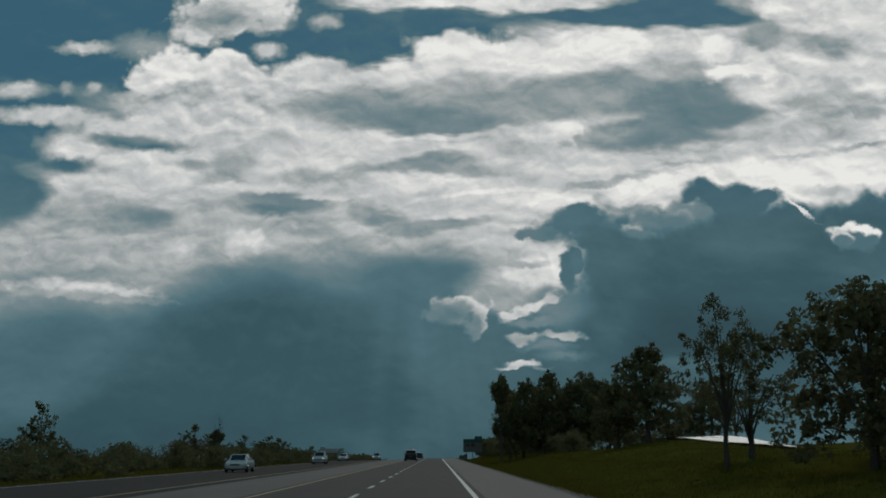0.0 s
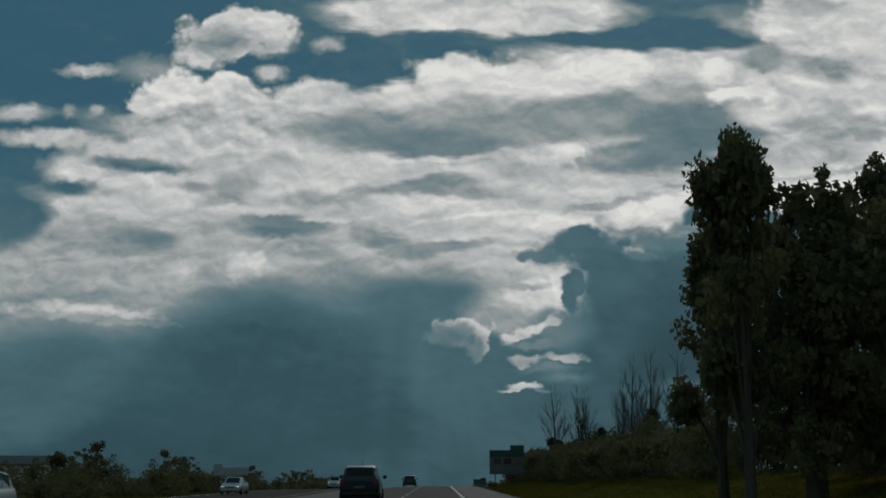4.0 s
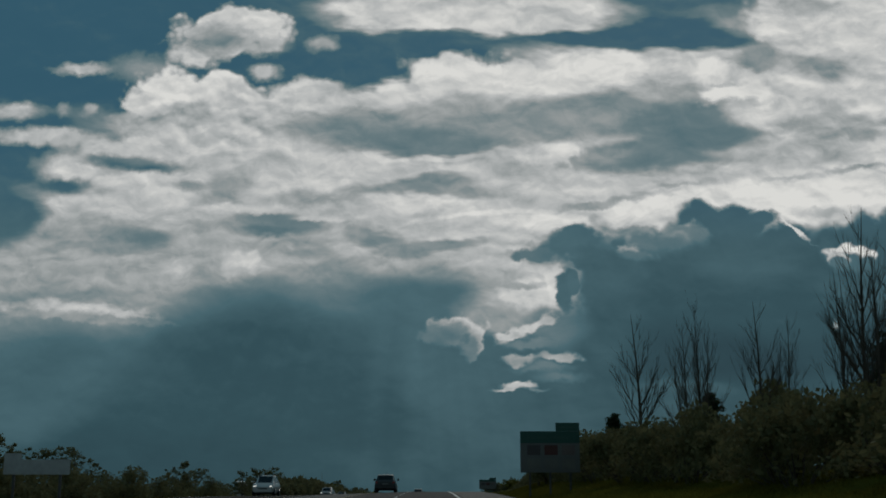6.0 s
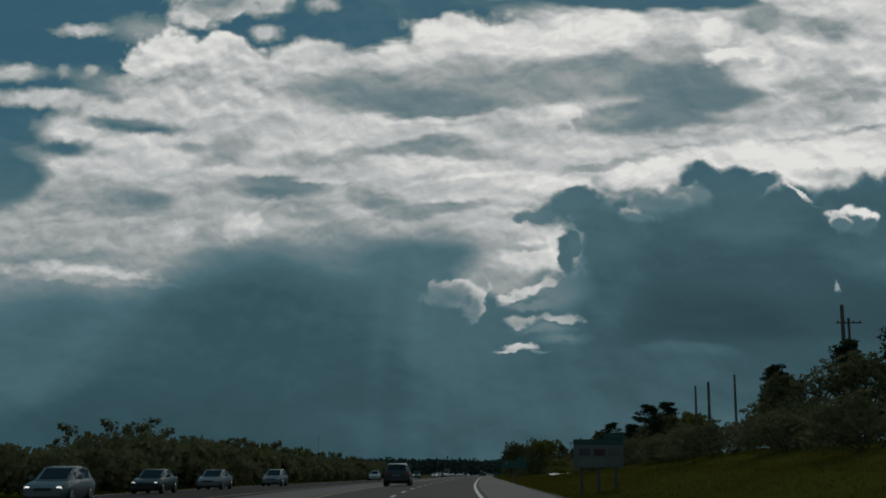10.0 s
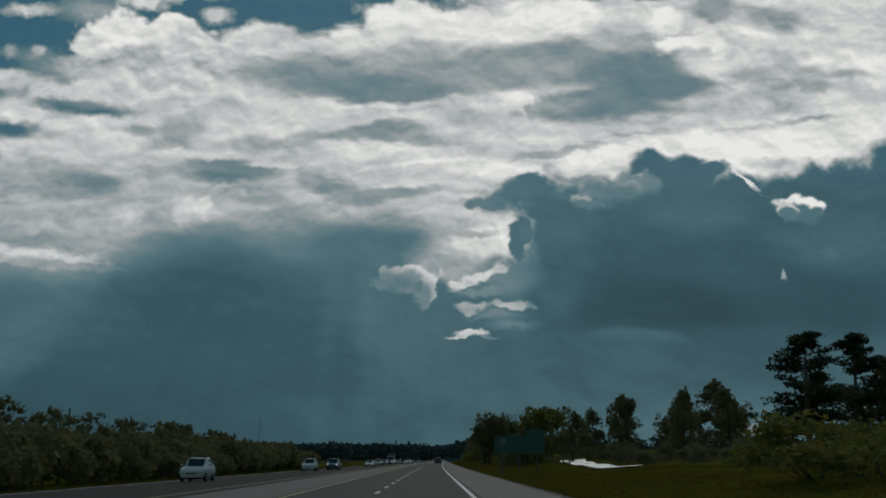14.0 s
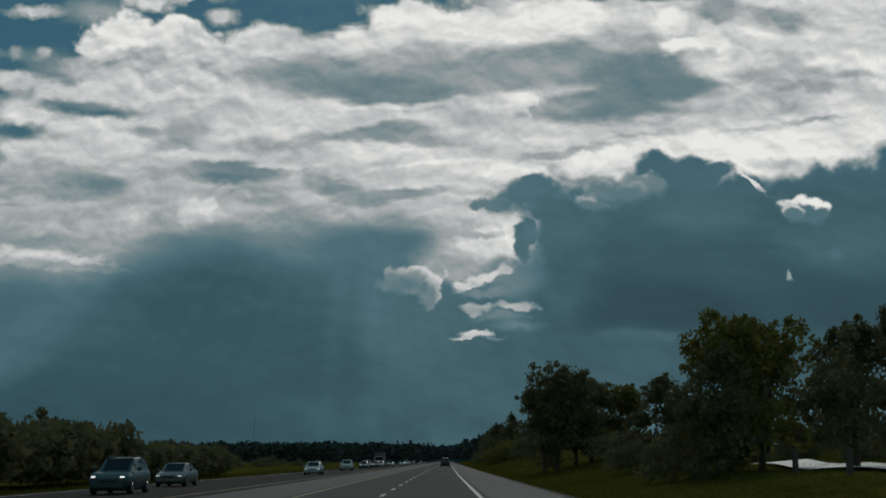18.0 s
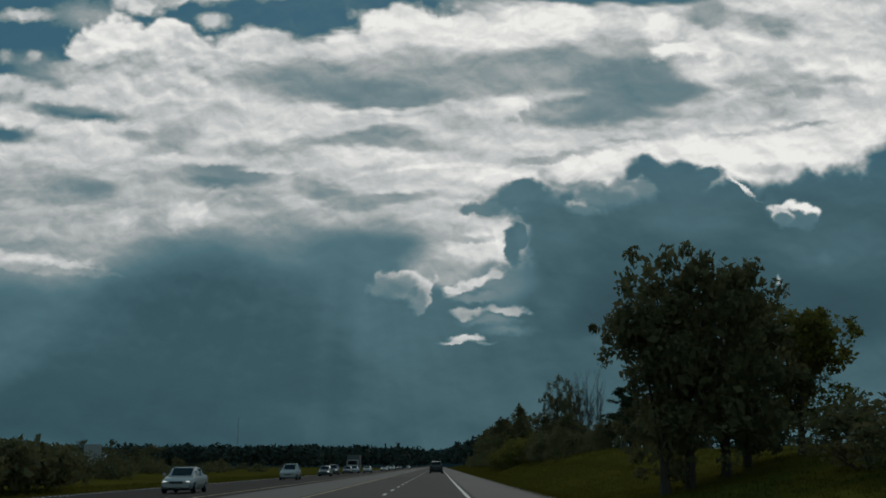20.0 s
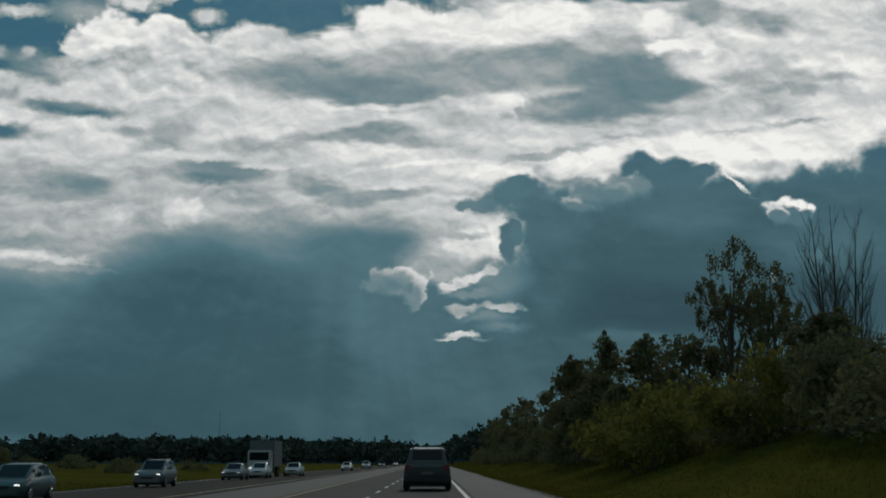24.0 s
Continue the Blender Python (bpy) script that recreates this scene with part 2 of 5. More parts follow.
cloud(26.9, 26.5, 14.2, 1.34, 0.96, soft=0.8, turn=4, edge=WISP)
cloud(36.8, 27.5, 8.4, 2.01, 0.94, soft=0.9, edge=WISP)
cloud(12.3, 24.2, 6.3, 0.64, 0.94, soft=1.0, turn=5, edge=WISP)
cloud(4.7, 24.6, 7.2, 0.34, 0.92, soft=1.1, edge=WISP)
cloud(11.1, 26.9, 2.9, 0.55, 0.91, soft=1.0, edge=WISP)
cloud(15.7, 26.1, 4.8, 0.30, 0.72, soft=1.4, turn=10, edge=FINE)
cloud(13.1, 25.6, 2.4, 0.35, 0.66, soft=1.2, turn=8, edge=FINE)
cloud(31.1, 28.1, 3.9, 0.20, 0.78, soft=1.4, turn=8, edge=FINE)
cloud(35.6, 28.8, 2.5, 0.20, 0.68, soft=1.4, turn=7, edge=FINE)
cloud(20.6, 27.4, 2.9, 0.20, 0.74, soft=1.2, turn=8, edge=FINE)
cloud(-17.0, 20.3, 1.1, 1.15, 0.78, soft=1.0, edge=FINE)
cloud(-15.6, 20.7, 0.7, 0.86, 0.80, soft=1.0, edge=FINE)
cloud(-21.4, 20.1, 1.2, 1.05, 0.76, soft=1.1, edge=FINE)
cloud(-25.1, 24.6, 4.2, 0.48, 0.80, soft=1.2, edge=WISP)
cloud(2.7, 22.7, 2.9, 0.39, 0.86, soft=1.2, edge=WISP)
cloud(5.6, 20.0, 2.8, 0.68, 0.80, soft=1.2, edge=WISP)
# the dim veil of rain below
cloud(-36.1, -3.8, 33.4, 18.39, 0.35, soft=0.55, edge=VEIL)
cloud(-4.0, 0.6, 23.7, 16.91, 0.31, soft=0.5, edge=VEIL)
cloud(-16.5, 7.9, 11.4, 8.73, 0.30, soft=0.7, edge=VEIL)
cloud(-29.0, 11.5, 7.7, 2.78, 0.34, soft=1.3, edge=VEIL)
cloud(-1.9, 17.8, 8.0, 1.24, 0.42, soft=1.3, edge=VEIL)
cloud(-14.8, 12.1, 7.8, 4.66, 0.28, soft=1.4, edge=VEIL)
cloud(-12.0, 7.4, 14.6, 5.52, 0.25, soft=1.3, edge=VEIL)
cloud(-18.2, 3.8, 25.3, 2.72, 0.21, soft=1.2, edge=VEIL)
cloud(-15.7, 11.3, 4.1, 3.26, 0.25, soft=1.5, edge=VEIL)
cloud(2.5, 10.3, 3.7, 7.47, 0.34, soft=1.4, edge=VEIL)
cloud(-1.8, 4.0, 9.2, 1.83, 0.27, soft=1.2, edge=VEIL)
cloud(-0.0, 13.5, 5.6, 3.77, 0.34, soft=1.5, edge=VEIL)
cloud(-0.1, 16.9, 5.2, 2.38, 0.37, soft=1.5, edge=VEIL)
cloud(14.4, 5.7, 13.1, 2.13, 0.30, soft=1.2, edge=VEIL)
cloud(7.9, 8.0, 5.1, 3.25, 0.31, soft=1.3, edge=VEIL)
# streaked bank low on the sheet
cloud(-29.7, 16.5, 5.3, 0.71, 0.76, soft=0.6, turn=-5, edge=FINE)
cloud(-31.1, 16.1, 4.1, 0.38, 0.62, soft=1.1, turn=-4, edge=FINE)
cloud(-27.4, 15.7, 4.4, 0.28, 0.60, soft=1.1, turn=-4, edge=FINE)
cloud(-27.0, 16.4, 2.8, 0.19, 0.82, soft=1.1, turn=-7, edge=FINE)
# the lit opening beside the heap
cloud(5.8, 16.9, 3.5, 1.91, 0.66, soft=1.2, edge=WISP)
cloud(8.2, 18.0, 2.5, 1.25, 0.88, soft=0.8, edge=FINE)
cloud(6.8, 18.6, 2.6, 0.29, 0.64, soft=1.2, edge=FINE)
cloud(10.1, 19.1, 1.0, 0.87, 0.90, soft=0.8, edge=FINE)
cloud(5.1, 15.9, 2.4, 0.76, 0.60, soft=1.3, edge=FINE)
# the great dark heap with its lit rim
cloud(25.4, 22.8, 6.4, 3.05, 0.95, soft=0.3)
cloud(24.9, 22.5, 6.3, 3.05, 0.32, soft=0.3)
cloud(29.8, 22.8, 2.8, 2.27, 1.00, soft=0.5)
cloud(29.1, 22.2, 3.0, 2.26, 0.30, soft=0.5)
cloud(39.4, 21.7, 7.8, 3.84, 0.93, soft=0.3)
cloud(39.3, 21.4, 7.8, 3.84, 0.31, soft=0.3)
cloud(43.9, 23.1, 3.4, 4.22, 0.30, soft=0.5)
cloud(12.7, 22.0, 4.4, 1.66, 0.88, soft=0.35)
cloud(12.8, 21.7, 4.3, 1.61, 0.37, soft=0.4)
cloud(8.9, 21.4, 2.5, 0.58, 0.42, soft=0.6, edge=FINE)
cloud(11.6, 22.5, 2.9, 0.88, 0.36, soft=0.6)
cloud(17.8, 22.4, 3.9, 1.57, 0.86, soft=0.4)
cloud(17.9, 22.1, 3.9, 1.56, 0.40, soft=0.5)
cloud(21.0, 22.8, 1.9, 0.98, 0.46, soft=0.7, edge=FINE)
cloud(16.6, 23.1, 1.9, 0.59, 0.56, soft=0.9, edge=FINE)
cloud(23.7, 17.5, 12.6, 4.83, 0.29, soft=0.4)
cloud(14.6, 17.9, 2.9, 5.30, 0.32, soft=0.6)
cloud(35.3, 17.6, 11.2, 5.34, 0.28, soft=0.6, edge=VEIL)
cloud(26.7, 20.9, 4.4, 1.96, 0.33, soft=1.2, edge=VEIL)
cloud(24.1, 14.2, 11.0, 4.06, 0.23, soft=1.5, edge=VEIL)
cloud(24.0, 12.0, 8.8, 2.28, 0.13, soft=1.6, edge=VEIL)
cloud(19.3, 12.5, 4.3, 1.42, 0.17, soft=1.6, edge=VEIL)
cloud(38.4, 12.4, 7.2, 2.20, 0.18, soft=1.6, edge=VEIL)
cloud(37.7, 18.1, 3.9, 2.43, 0.31, soft=1.3, edge=VEIL)
cloud(13.8, 13.6, 2.8, 2.85, 0.28, soft=1.3, edge=VEIL)
cloud(25.3, 7.8, 17.0, 2.43, 0.26, soft=1.4, edge=VEIL)
cloud(20.8, 9.9, 3.3, 0.56, 0.33, soft=1.2, edge=VEIL)
cloud(20.1, 7.5, 2.6, 2.56, 0.29, soft=1.4, edge=VEIL)
cloud(30.6, 9.9, 5.7, 1.13, 0.24, soft=1.3, edge=VEIL)
# lit heads and edges on the heap
cloud(17.0, 22.8, 1.2, 0.69, 0.56, soft=0.9, edge=FINE)
cloud(17.2, 22.4, 1.2, 0.64, 0.43, soft=1.0, edge=FINE)
cloud(16.2, 21.8, 0.8, 0.39, 0.62, soft=0.9, edge=FINE)
cloud(16.6, 21.4, 1.1, 0.44, 0.41, soft=1.0, edge=FINE)
cloud(19.9, 22.8, 1.3, 0.49, 0.54, soft=1.0, edge=FINE)
cloud(19.6, 22.4, 1.4, 0.54, 0.42, soft=1.1, edge=FINE)
cloud(28.1, 25.0, 1.3, 0.60, 0.96, soft=0.6, edge=FINE)
cloud(27.7, 24.6, 1.3, 0.59, 0.34, soft=0.7, edge=FINE)
cloud(30.3, 23.5, 1.5, 0.25, 0.95, soft=0.7, turn=-40, edge=FINE)
cloud(29.9, 23.1, 1.7, 0.39, 0.31, soft=0.7, turn=-40, edge=FINE)
cloud(32.7, 21.9, 0.7, 1.08, 0.31, soft=0.8, edge=FINE)
cloud(32.6, 25.1, 1.2, 0.35, 0.74, soft=0.9, edge=FINE)
cloud(10.4, 18.6, 1.2, 1.93, 0.86, soft=0.7, edge=FINE)
cloud(10.8, 18.4, 0.8, 1.83, 0.34, soft=0.5, edge=FINE)
cloud(11.4, 18.9, 0.5, 0.97, 0.36, soft=0.7, edge=FINE)
# small lit clouds beside it
cloud(34.8, 21.2, 1.8, 0.83, 1.00, soft=0.5, edge=FINE)
cloud(34.8, 20.6, 1.8, 0.69, 0.37, soft=0.6, edge=FINE)
cloud(33.7, 20.9, 0.7, 0.44, 0.86, soft=0.7, edge=FINE)
cloud(33.8, 20.6, 0.6, 0.39, 0.40, soft=0.8, edge=FINE)
cloud(33.2, 15.3, 0.2, 0.43, 0.66, soft=1.2, edge=FINE)
cloud(37.2, 17.3, 0.5, 0.49, 0.34, soft=1.3, edge=FINE)
cloud(1.5, 15.0, 2.0, 0.95, 0.84, soft=0.45, edge=FINE)
cloud(1.0, 14.7, 2.0, 0.95, 0.50, soft=0.7, edge=FINE)
cloud(0.6, 14.3, 1.5, 0.57, 0.43, soft=1.2, edge=FINE)
cloud(3.1, 13.7, 0.7, 1.04, 0.70, soft=0.5, edge=FINE)
cloud(2.7, 13.5, 0.7, 0.94, 0.47, soft=0.8, edge=FINE)
cloud(-0.4, 14.7, 1.0, 0.52, 0.46, soft=1.2, edge=FINE)
cloud(10.1, 14.6, 1.9, 1.62, 0.44, soft=1.2, edge=VEIL)
cloud(7.3, 14.9, 2.2, 0.43, 0.86, soft=0.8, turn=24, edge=FINE)
cloud(9.1, 15.9, 0.7, 0.48, 0.84, soft=0.9, edge=FINE)
cloud(6.1, 14.4, 1.1, 0.24, 0.78, soft=1.0, edge=FINE)
cloud(7.5, 13.7, 1.9, 0.38, 0.48, soft=1.2, edge=FINE)
cloud(6.8, 12.4, 1.3, 0.33, 0.72, soft=0.9, edge=FINE)
cloud(10.0, 12.7, 1.6, 0.33, 0.66, soft=1.0, edge=FINE)
cloud(8.6, 11.8, 2.1, 0.42, 0.45, soft=1.3, edge=FINE)
cloud(10.0, 11.0, 1.9, 0.38, 0.42, soft=1.3, edge=FINE)
cloud(6.9, 10.3, 1.2, 0.33, 0.86, soft=0.8, edge=FINE)
cloud(6.0, 10.0, 1.1, 0.15, 0.80, soft=0.9, edge=FINE)
cloud(8.0, 9.9, 1.1, 0.15, 0.50, soft=1.2, edge=FINE)


# relief of the clouds: lit from above, where the sun stands behind them
def relief(scale, stretch, shift, detail, rough=0.55, base=None):
    pair = []
    for move in ((0, 0, 0), shift):
        n = NT.nodes.new("ShaderNodeTexNoise")
        n.inputs["Scale"].default_value = scale
        n.inputs["Detail"].default_value = detail
        n.inputs["Roughness"].default_value = rough
        NT.links.new(vecmath("MULTIPLY", vecmath("ADD", base or PLAIN, move), stretch), n.inputs["Vector"])
        pair.append(n.outputs["Fac"])
    return maths("SUBTRACT", pair[0], pair[1])


def puffs(scale, shift):
    """Rounded heads, lit from above."""
    pair = []
    for move in ((0, 0, 0), shift):
        pair.append(knobs(scale, vecmath("ADD", LOBED, move), 0.4))
    return maths("SUBTRACT", pair[1], pair[0])


def between(source, a, b):
    r = NT.nodes.new("ShaderNodeMapRange")
    r.interpolation_type = "SMOOTHSTEP"
    r.inputs["From Min"].default_value, r.inputs["From Max"].default_value = a, b
    NT.links.new(source, r.inputs["Value"])
    return r.outputs[0]


def spot(u, v, ru, rv):
    """A soft patch of the sky, 1 in its middle."""
    m = NT.nodes.new("ShaderNodeMapping")
    m.vector_type = "TEXTURE"
    m.inputs["Location"].default_value = (u, v, 0)
    m.inputs["Scale"].default_value = (ru, rv, 1)
    NT.links.new(PLAIN, m.inputs["Vector"])
    far = NT.nodes.new("ShaderNodeVectorMath")
    far.operation = "LENGTH"
    NT.links.new(m.outputs[0], far.inputs[0])
    return maths("SUBTRACT", 1.0, between(far.outputs["Value"], 0.4, 1.1))


body = between(Tone.out, 0.36, 0.74)
STREAKY = ragged(0.12, (0.7, 1.6, 1), 5.0, 3, 0.5)
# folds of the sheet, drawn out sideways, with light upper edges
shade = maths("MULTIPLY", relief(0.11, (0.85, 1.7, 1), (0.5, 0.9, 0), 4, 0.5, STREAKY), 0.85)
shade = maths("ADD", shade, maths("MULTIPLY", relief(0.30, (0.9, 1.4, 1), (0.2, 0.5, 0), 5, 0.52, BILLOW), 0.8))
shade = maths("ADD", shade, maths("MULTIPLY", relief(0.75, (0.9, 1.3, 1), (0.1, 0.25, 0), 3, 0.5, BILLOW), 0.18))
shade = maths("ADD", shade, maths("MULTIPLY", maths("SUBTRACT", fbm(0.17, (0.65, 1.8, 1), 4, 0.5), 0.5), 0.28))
lumps = maths("ADD", maths("MULTIPLY", spot(-19.0, 33.5, 12.0, 5.0), 0.42), 0.03)
lumps = maths("ADD", lumps, maths("MULTIPLY", spot(16.5, 20.5, 6.5, 2.6), 0.30))
lumps = maths("ADD", lumps, maths("MULTIPLY", spot(33.0, 36.0, 9.0, 5.0), 0.16))
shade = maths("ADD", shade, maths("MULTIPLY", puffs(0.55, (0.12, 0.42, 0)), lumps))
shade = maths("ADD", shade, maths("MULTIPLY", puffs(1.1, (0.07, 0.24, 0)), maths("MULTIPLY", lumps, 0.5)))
lit = maths("ADD", Tone.out, maths("MULTIPLY", shade, maths("ADD", maths("MULTIPLY", body, 0.60), 0.11)))
# behind the viewer the sky is clearer and dimmer, away from the sun
behind = between(maths("MULTIPLY", xyz.outputs[1], -1.0), -0.1, 0.35)
turned = NT.nodes.new("ShaderNodeMix")
NT.links.new(behind, turned.inputs["Factor"])
NT.links.new(lit, turned.inputs["A"])
NT.links.new(maths("ADD", maths("MULTIPLY", fbm(0.03, (1, 1, 1), 5), 0.3), 0.30), turned.inputs["B"])
lit = turned.outputs["Result"]
# shafts of light and rain that fan out under the sheet
angle = maths("ARCTAN2", maths("ADD", across, 2.0), maths("SUBTRACT", 42.0, upward))
fan = NT.nodes.new("ShaderNodeTexNoise")
fan.noise_dimensions = "1D"
fan.inputs["Scale"].default_value, fan.inputs["Detail"].default_value = 11.0, 3
NT.links.new(maths("ADD", angle, 7.3), fan.inputs["W"])
low = maths("SUBTRACT", 1.0, between(upward, 13.0, 20.0))
lit = maths("ADD", lit, maths("MULTIPLY", maths("MULTIPLY", maths("SUBTRACT", fan.outputs["Fac"], 0.5), low), 0.055), clamp=True)
SKY_COLOUR = ramp(lit, [(0.0, (0.008, 0.026, 0.040)), (0.25, (0.033, 0.085, 0.107)), (0.38, (0.072, 0.152, 0.182)),
                        (0.5, (0.162, 0.230, 0.250)), (0.64, (0.325, 0.358, 0.362)), (0.8, (0.525, 0.545, 0.545)), (1.0, (0.82, 0.82, 0.79))])
# clear blue in the high gaps
gap = maths("MULTIPLY", between(upward, 21.0, 31.0), maths("SUBTRACT", 1.0, between(lit, 0.34, 0.42)))
bluer = NT.nodes.new("ShaderNodeMix")
bluer.data_type = "RGBA"
NT.links.new(maths("MULTIPLY", gap, 0.8), bluer.inputs["Factor"])
NT.links.new(SKY_COLOUR, bluer.inputs[6])
bluer.inputs[7].default_value = (0.031, 0.108, 0.168, 1)
SKY_COLOUR = bluer.outputs[2]
SUN_UP, SUN_RIGHT = 34.0, 12.0
nishita = NT.nodes.new("ShaderNodeTexSky")
nishita.sky_type = "NISHITA"
nishita.sun_disc = False
nishita.sun_elevation = math.radians(SUN_UP)
nishita.sun_rotation = math.radians(SUN_RIGHT)
nishita.dust_density = 2.0
shine = NT.nodes.new("ShaderNodeBackground")
shine.inputs["Strength"].default_value = 1.05
NT.links.new(SKY_COLOUR, shine.inputs["Color"])
air = NT.nodes.new("ShaderNodeBackground")
air.inputs["Strength"].default_value = 0.05
NT.links.new(nishita.outputs[0], air.inputs["Color"])
blend = NT.nodes.new("ShaderNodeMixShader")
blend.inputs[0].default_value = 0.012
NT.links.new(shine.outputs[0], blend.inputs[1])
NT.links.new(air.outputs[0], blend.inputs[2])
final = NT.nodes.new("ShaderNodeOutputWorld")
NT.links.new(blend.outputs[0], final.inputs[0])

lamp = bpy.data.lights.new("sun", "SUN")
lamp.energy, lamp.angle, lamp.color = 0.6, math.radians(12), (1.0, 0.93, 0.82)
sun = new("sun", lamp)
sun.matrix_world = look((0, 0, 0), (-math.sin(math.radians(SUN_RIGHT)), -math.cos(math.radians(SUN_RIGHT)), -math.tan(math.radians(SUN_UP))))

# ================= materials =================
def material(name, colour, rough=0.8, metal=0.0, dark=None, scale=1.0, detail=6, bump=0.0, bump_scale=20.0, spots=0.35,
             spec=0.5, island=0.0, per_object=0.0, coat=0.0, stretch=(1, 1, 1)):
    """A node material: two scales of noise between a colour and a darker one, with relief."""
    m = bpy.data.materials.new(name)
    m.use_nodes = True
    t = m.node_tree
    b = t.nodes["Principled BSDF"]
    b.inputs["Roughness"].default_value, b.inputs["Metallic"].default_value = rough, metal
    b.inputs["Specular IOR Level"].default_value = spec
    b.inputs["Coat Weight"].default_value = coat
    dark = dark or tuple(c * 0.6 for c in colour)
    co = t.nodes.new("ShaderNodeTexCoord")
    mp = t.nodes.new("ShaderNodeMapping")
    mp.inputs["Scale"].default_value = stretch
    t.links.new(co.outputs["Object"], mp.inputs["Vector"])
    big = t.nodes.new("ShaderNodeTexNoise")
    big.inputs["Scale"].default_value, big.inputs["Detail"].default_value = scale, detail
    small = t.nodes.new("ShaderNodeTexNoise")
    small.inputs["Scale"].default_value, small.inputs["Detail"].default_value = scale * 14, 4
    for n in (big, small):
        t.links.new(mp.outputs[0], n.inputs["Vector"])
    both = t.nodes.new("ShaderNodeMix")
    both.inputs["Factor"].default_value = spots
    t.links.new(big.outputs["Fac"], both.inputs["A"])
    t.links.new(small.outputs["Fac"], both.inputs["B"])
    fac = both.outputs["Result"]
    if island or per_object:
        if island:
            rnd = t.nodes.new("ShaderNodeNewGeometry").outputs["Random Per Island"]
        else:
            rnd = t.nodes.new("ShaderNodeObjectInfo").outputs["Random"]
        add = t.nodes.new("ShaderNodeMix")
        add.inputs["Factor"].default_value = island or per_object
        t.links.new(fac, add.inputs["A"])
        t.links.new(rnd, add.inputs["B"])
        fac = add.outputs["Result"]
    cr = t.nodes.new("ShaderNodeValToRGB")
    cr.color_ramp.elements[0].position, cr.color_ramp.elements[1].position = 0.3, 0.7
    cr.color_ramp.elements[0].color, cr.color_ramp.elements[1].color = (*dark, 1), (*colour, 1)
    t.links.new(fac, cr.inputs[0])
    t.links.new(cr.outputs[0], b.inputs["Base Color"])
    if bump:
        bn = t.nodes.new("ShaderNodeTexNoise")
        bn.inputs["Scale"].default_value, bn.inputs["Detail"].default_value = bump_scale, 6
        t.links.new(mp.outputs[0], bn.inputs["Vector"])
        bu = t.nodes.new("ShaderNodeBump")
        bu.inputs["Strength"].default_value, bu.inputs["Distance"].default_value = bump, 0.05
        t.links.new(bn.outputs["Fac"], bu.inputs["Height"])
        t.links.new(bu.outputs[0], b.inputs["Normal"])
    return m


def let_light_through(m, share):
    """Thin leaves: part of the light passes through them."""
    t = m.node_tree
    b = t.nodes["Principled BSDF"]
    out = t.nodes["Material Output"]
    tr = t.nodes.new("ShaderNodeBsdfTranslucent")
    for link in list(t.links):
        if link.to_node == b and link.to_socket.name == "Base Color":
            t.links.new(link.from_socket, tr.inputs["Color"])
    mix = t.nodes.new("ShaderNodeMixShader")
    mix.inputs[0].default_value = share
    t.links.new(b.outputs[0], mix.inputs[1])
    t.links.new(tr.outputs[0], mix.inputs[2])
    t.links.new(mix.outputs[0], out.inputs[0])


ASPHALT = material("asphalt", (0.078, 0.068, 0.059), 0.85, dark=(0.054, 0.047, 0.041), spec=0.18, scale=0.25, bump=0.25, bump_scale=60, stretch=(1, 0.08, 1))
ASPHALT_OLD = material("asphalt_oncoming", (0.050, 0.042, 0.036), 0.9, dark=(0.035, 0.030, 0.025), spec=0.1, scale=0.25, bump=0.25, bump_scale=60, stretch=(1, 0.08, 1))
SHOULDER = material("shoulder_pavement", (0.128, 0.113, 0.099), 0.8, dark=(0.092, 0.082, 0.072), spec=0.35, scale=0.3, bump=0.3, bump_scale=50, stretch=(1, 0.1, 1))
PAINT_WHITE = material("road_paint_white", (0.72, 0.71, 0.68), 0.55, dark=(0.45, 0.44, 0.41), scale=2.0)
PAINT_YELLOW = material("road_paint_yellow", (0.50, 0.38, 0.12), 0.6, dark=(0.32, 0.25, 0.10), scale=2.0)
GRAVEL = material("gravel", (0.14, 0.125, 0.10), 0.95, dark=(0.07, 0.062, 0.05), scale=1.5, bump=0.8, bump_scale=30)
SOIL = material("grass_ground", (0.120, 0.102, 0.017), 1.0, dark=(0.066, 0.058, 0.012), scale=0.12, bump=0.5, bump_scale=8, spec=0.0)
BLADES = material("grass_blades", (0.150, 0.130, 0.022), 0.9, dark=(0.090, 0.078, 0.015), scale=0.15, island=0.3, spec=0.0)
LEAF = material("leaves_broad", (0.205, 0.186, 0.090), 0.8, dark=(0.130, 0.124, 0.061), scale=0.5, island=0.35, spec=0.05)
LEAF_PALE = material("leaves_pale", (0.25, 0.22, 0.052), 0.8, dark=(0.14, 0.13, 0.036), scale=0.5, island=0.4, spec=0.05)
NEEDLE = material("needles", (0.065, 0.085, 0.042), 0.65, dark=(0.032, 0.046, 0.024), scale=0.6, island=0.5, spec=0.1)
BARK = material("bark", (0.12, 0.095, 0.07), 0.95, dark=(0.05, 0.04, 0.03), scale=3, bump=0.8, bump_scale=12, stretch=(1, 1, 0.2))
WOOD_POLE = material("pole_wood", (0.14, 0.11, 0.085), 0.9, dark=(0.07, 0.055, 0.042), scale=2, bump=0.4, stretch=(4, 4, 0.3))
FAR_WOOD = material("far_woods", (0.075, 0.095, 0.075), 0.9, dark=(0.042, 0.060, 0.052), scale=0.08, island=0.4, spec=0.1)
# distance haze is mixed into this blue-grey ridge colour
FAR_HILL_HAZE = material("far_hill_haze", (0.028, 0.058, 0.068), 1.0, dark=(0.020, 0.044, 0.052), scale=0.01, spec=0.0)
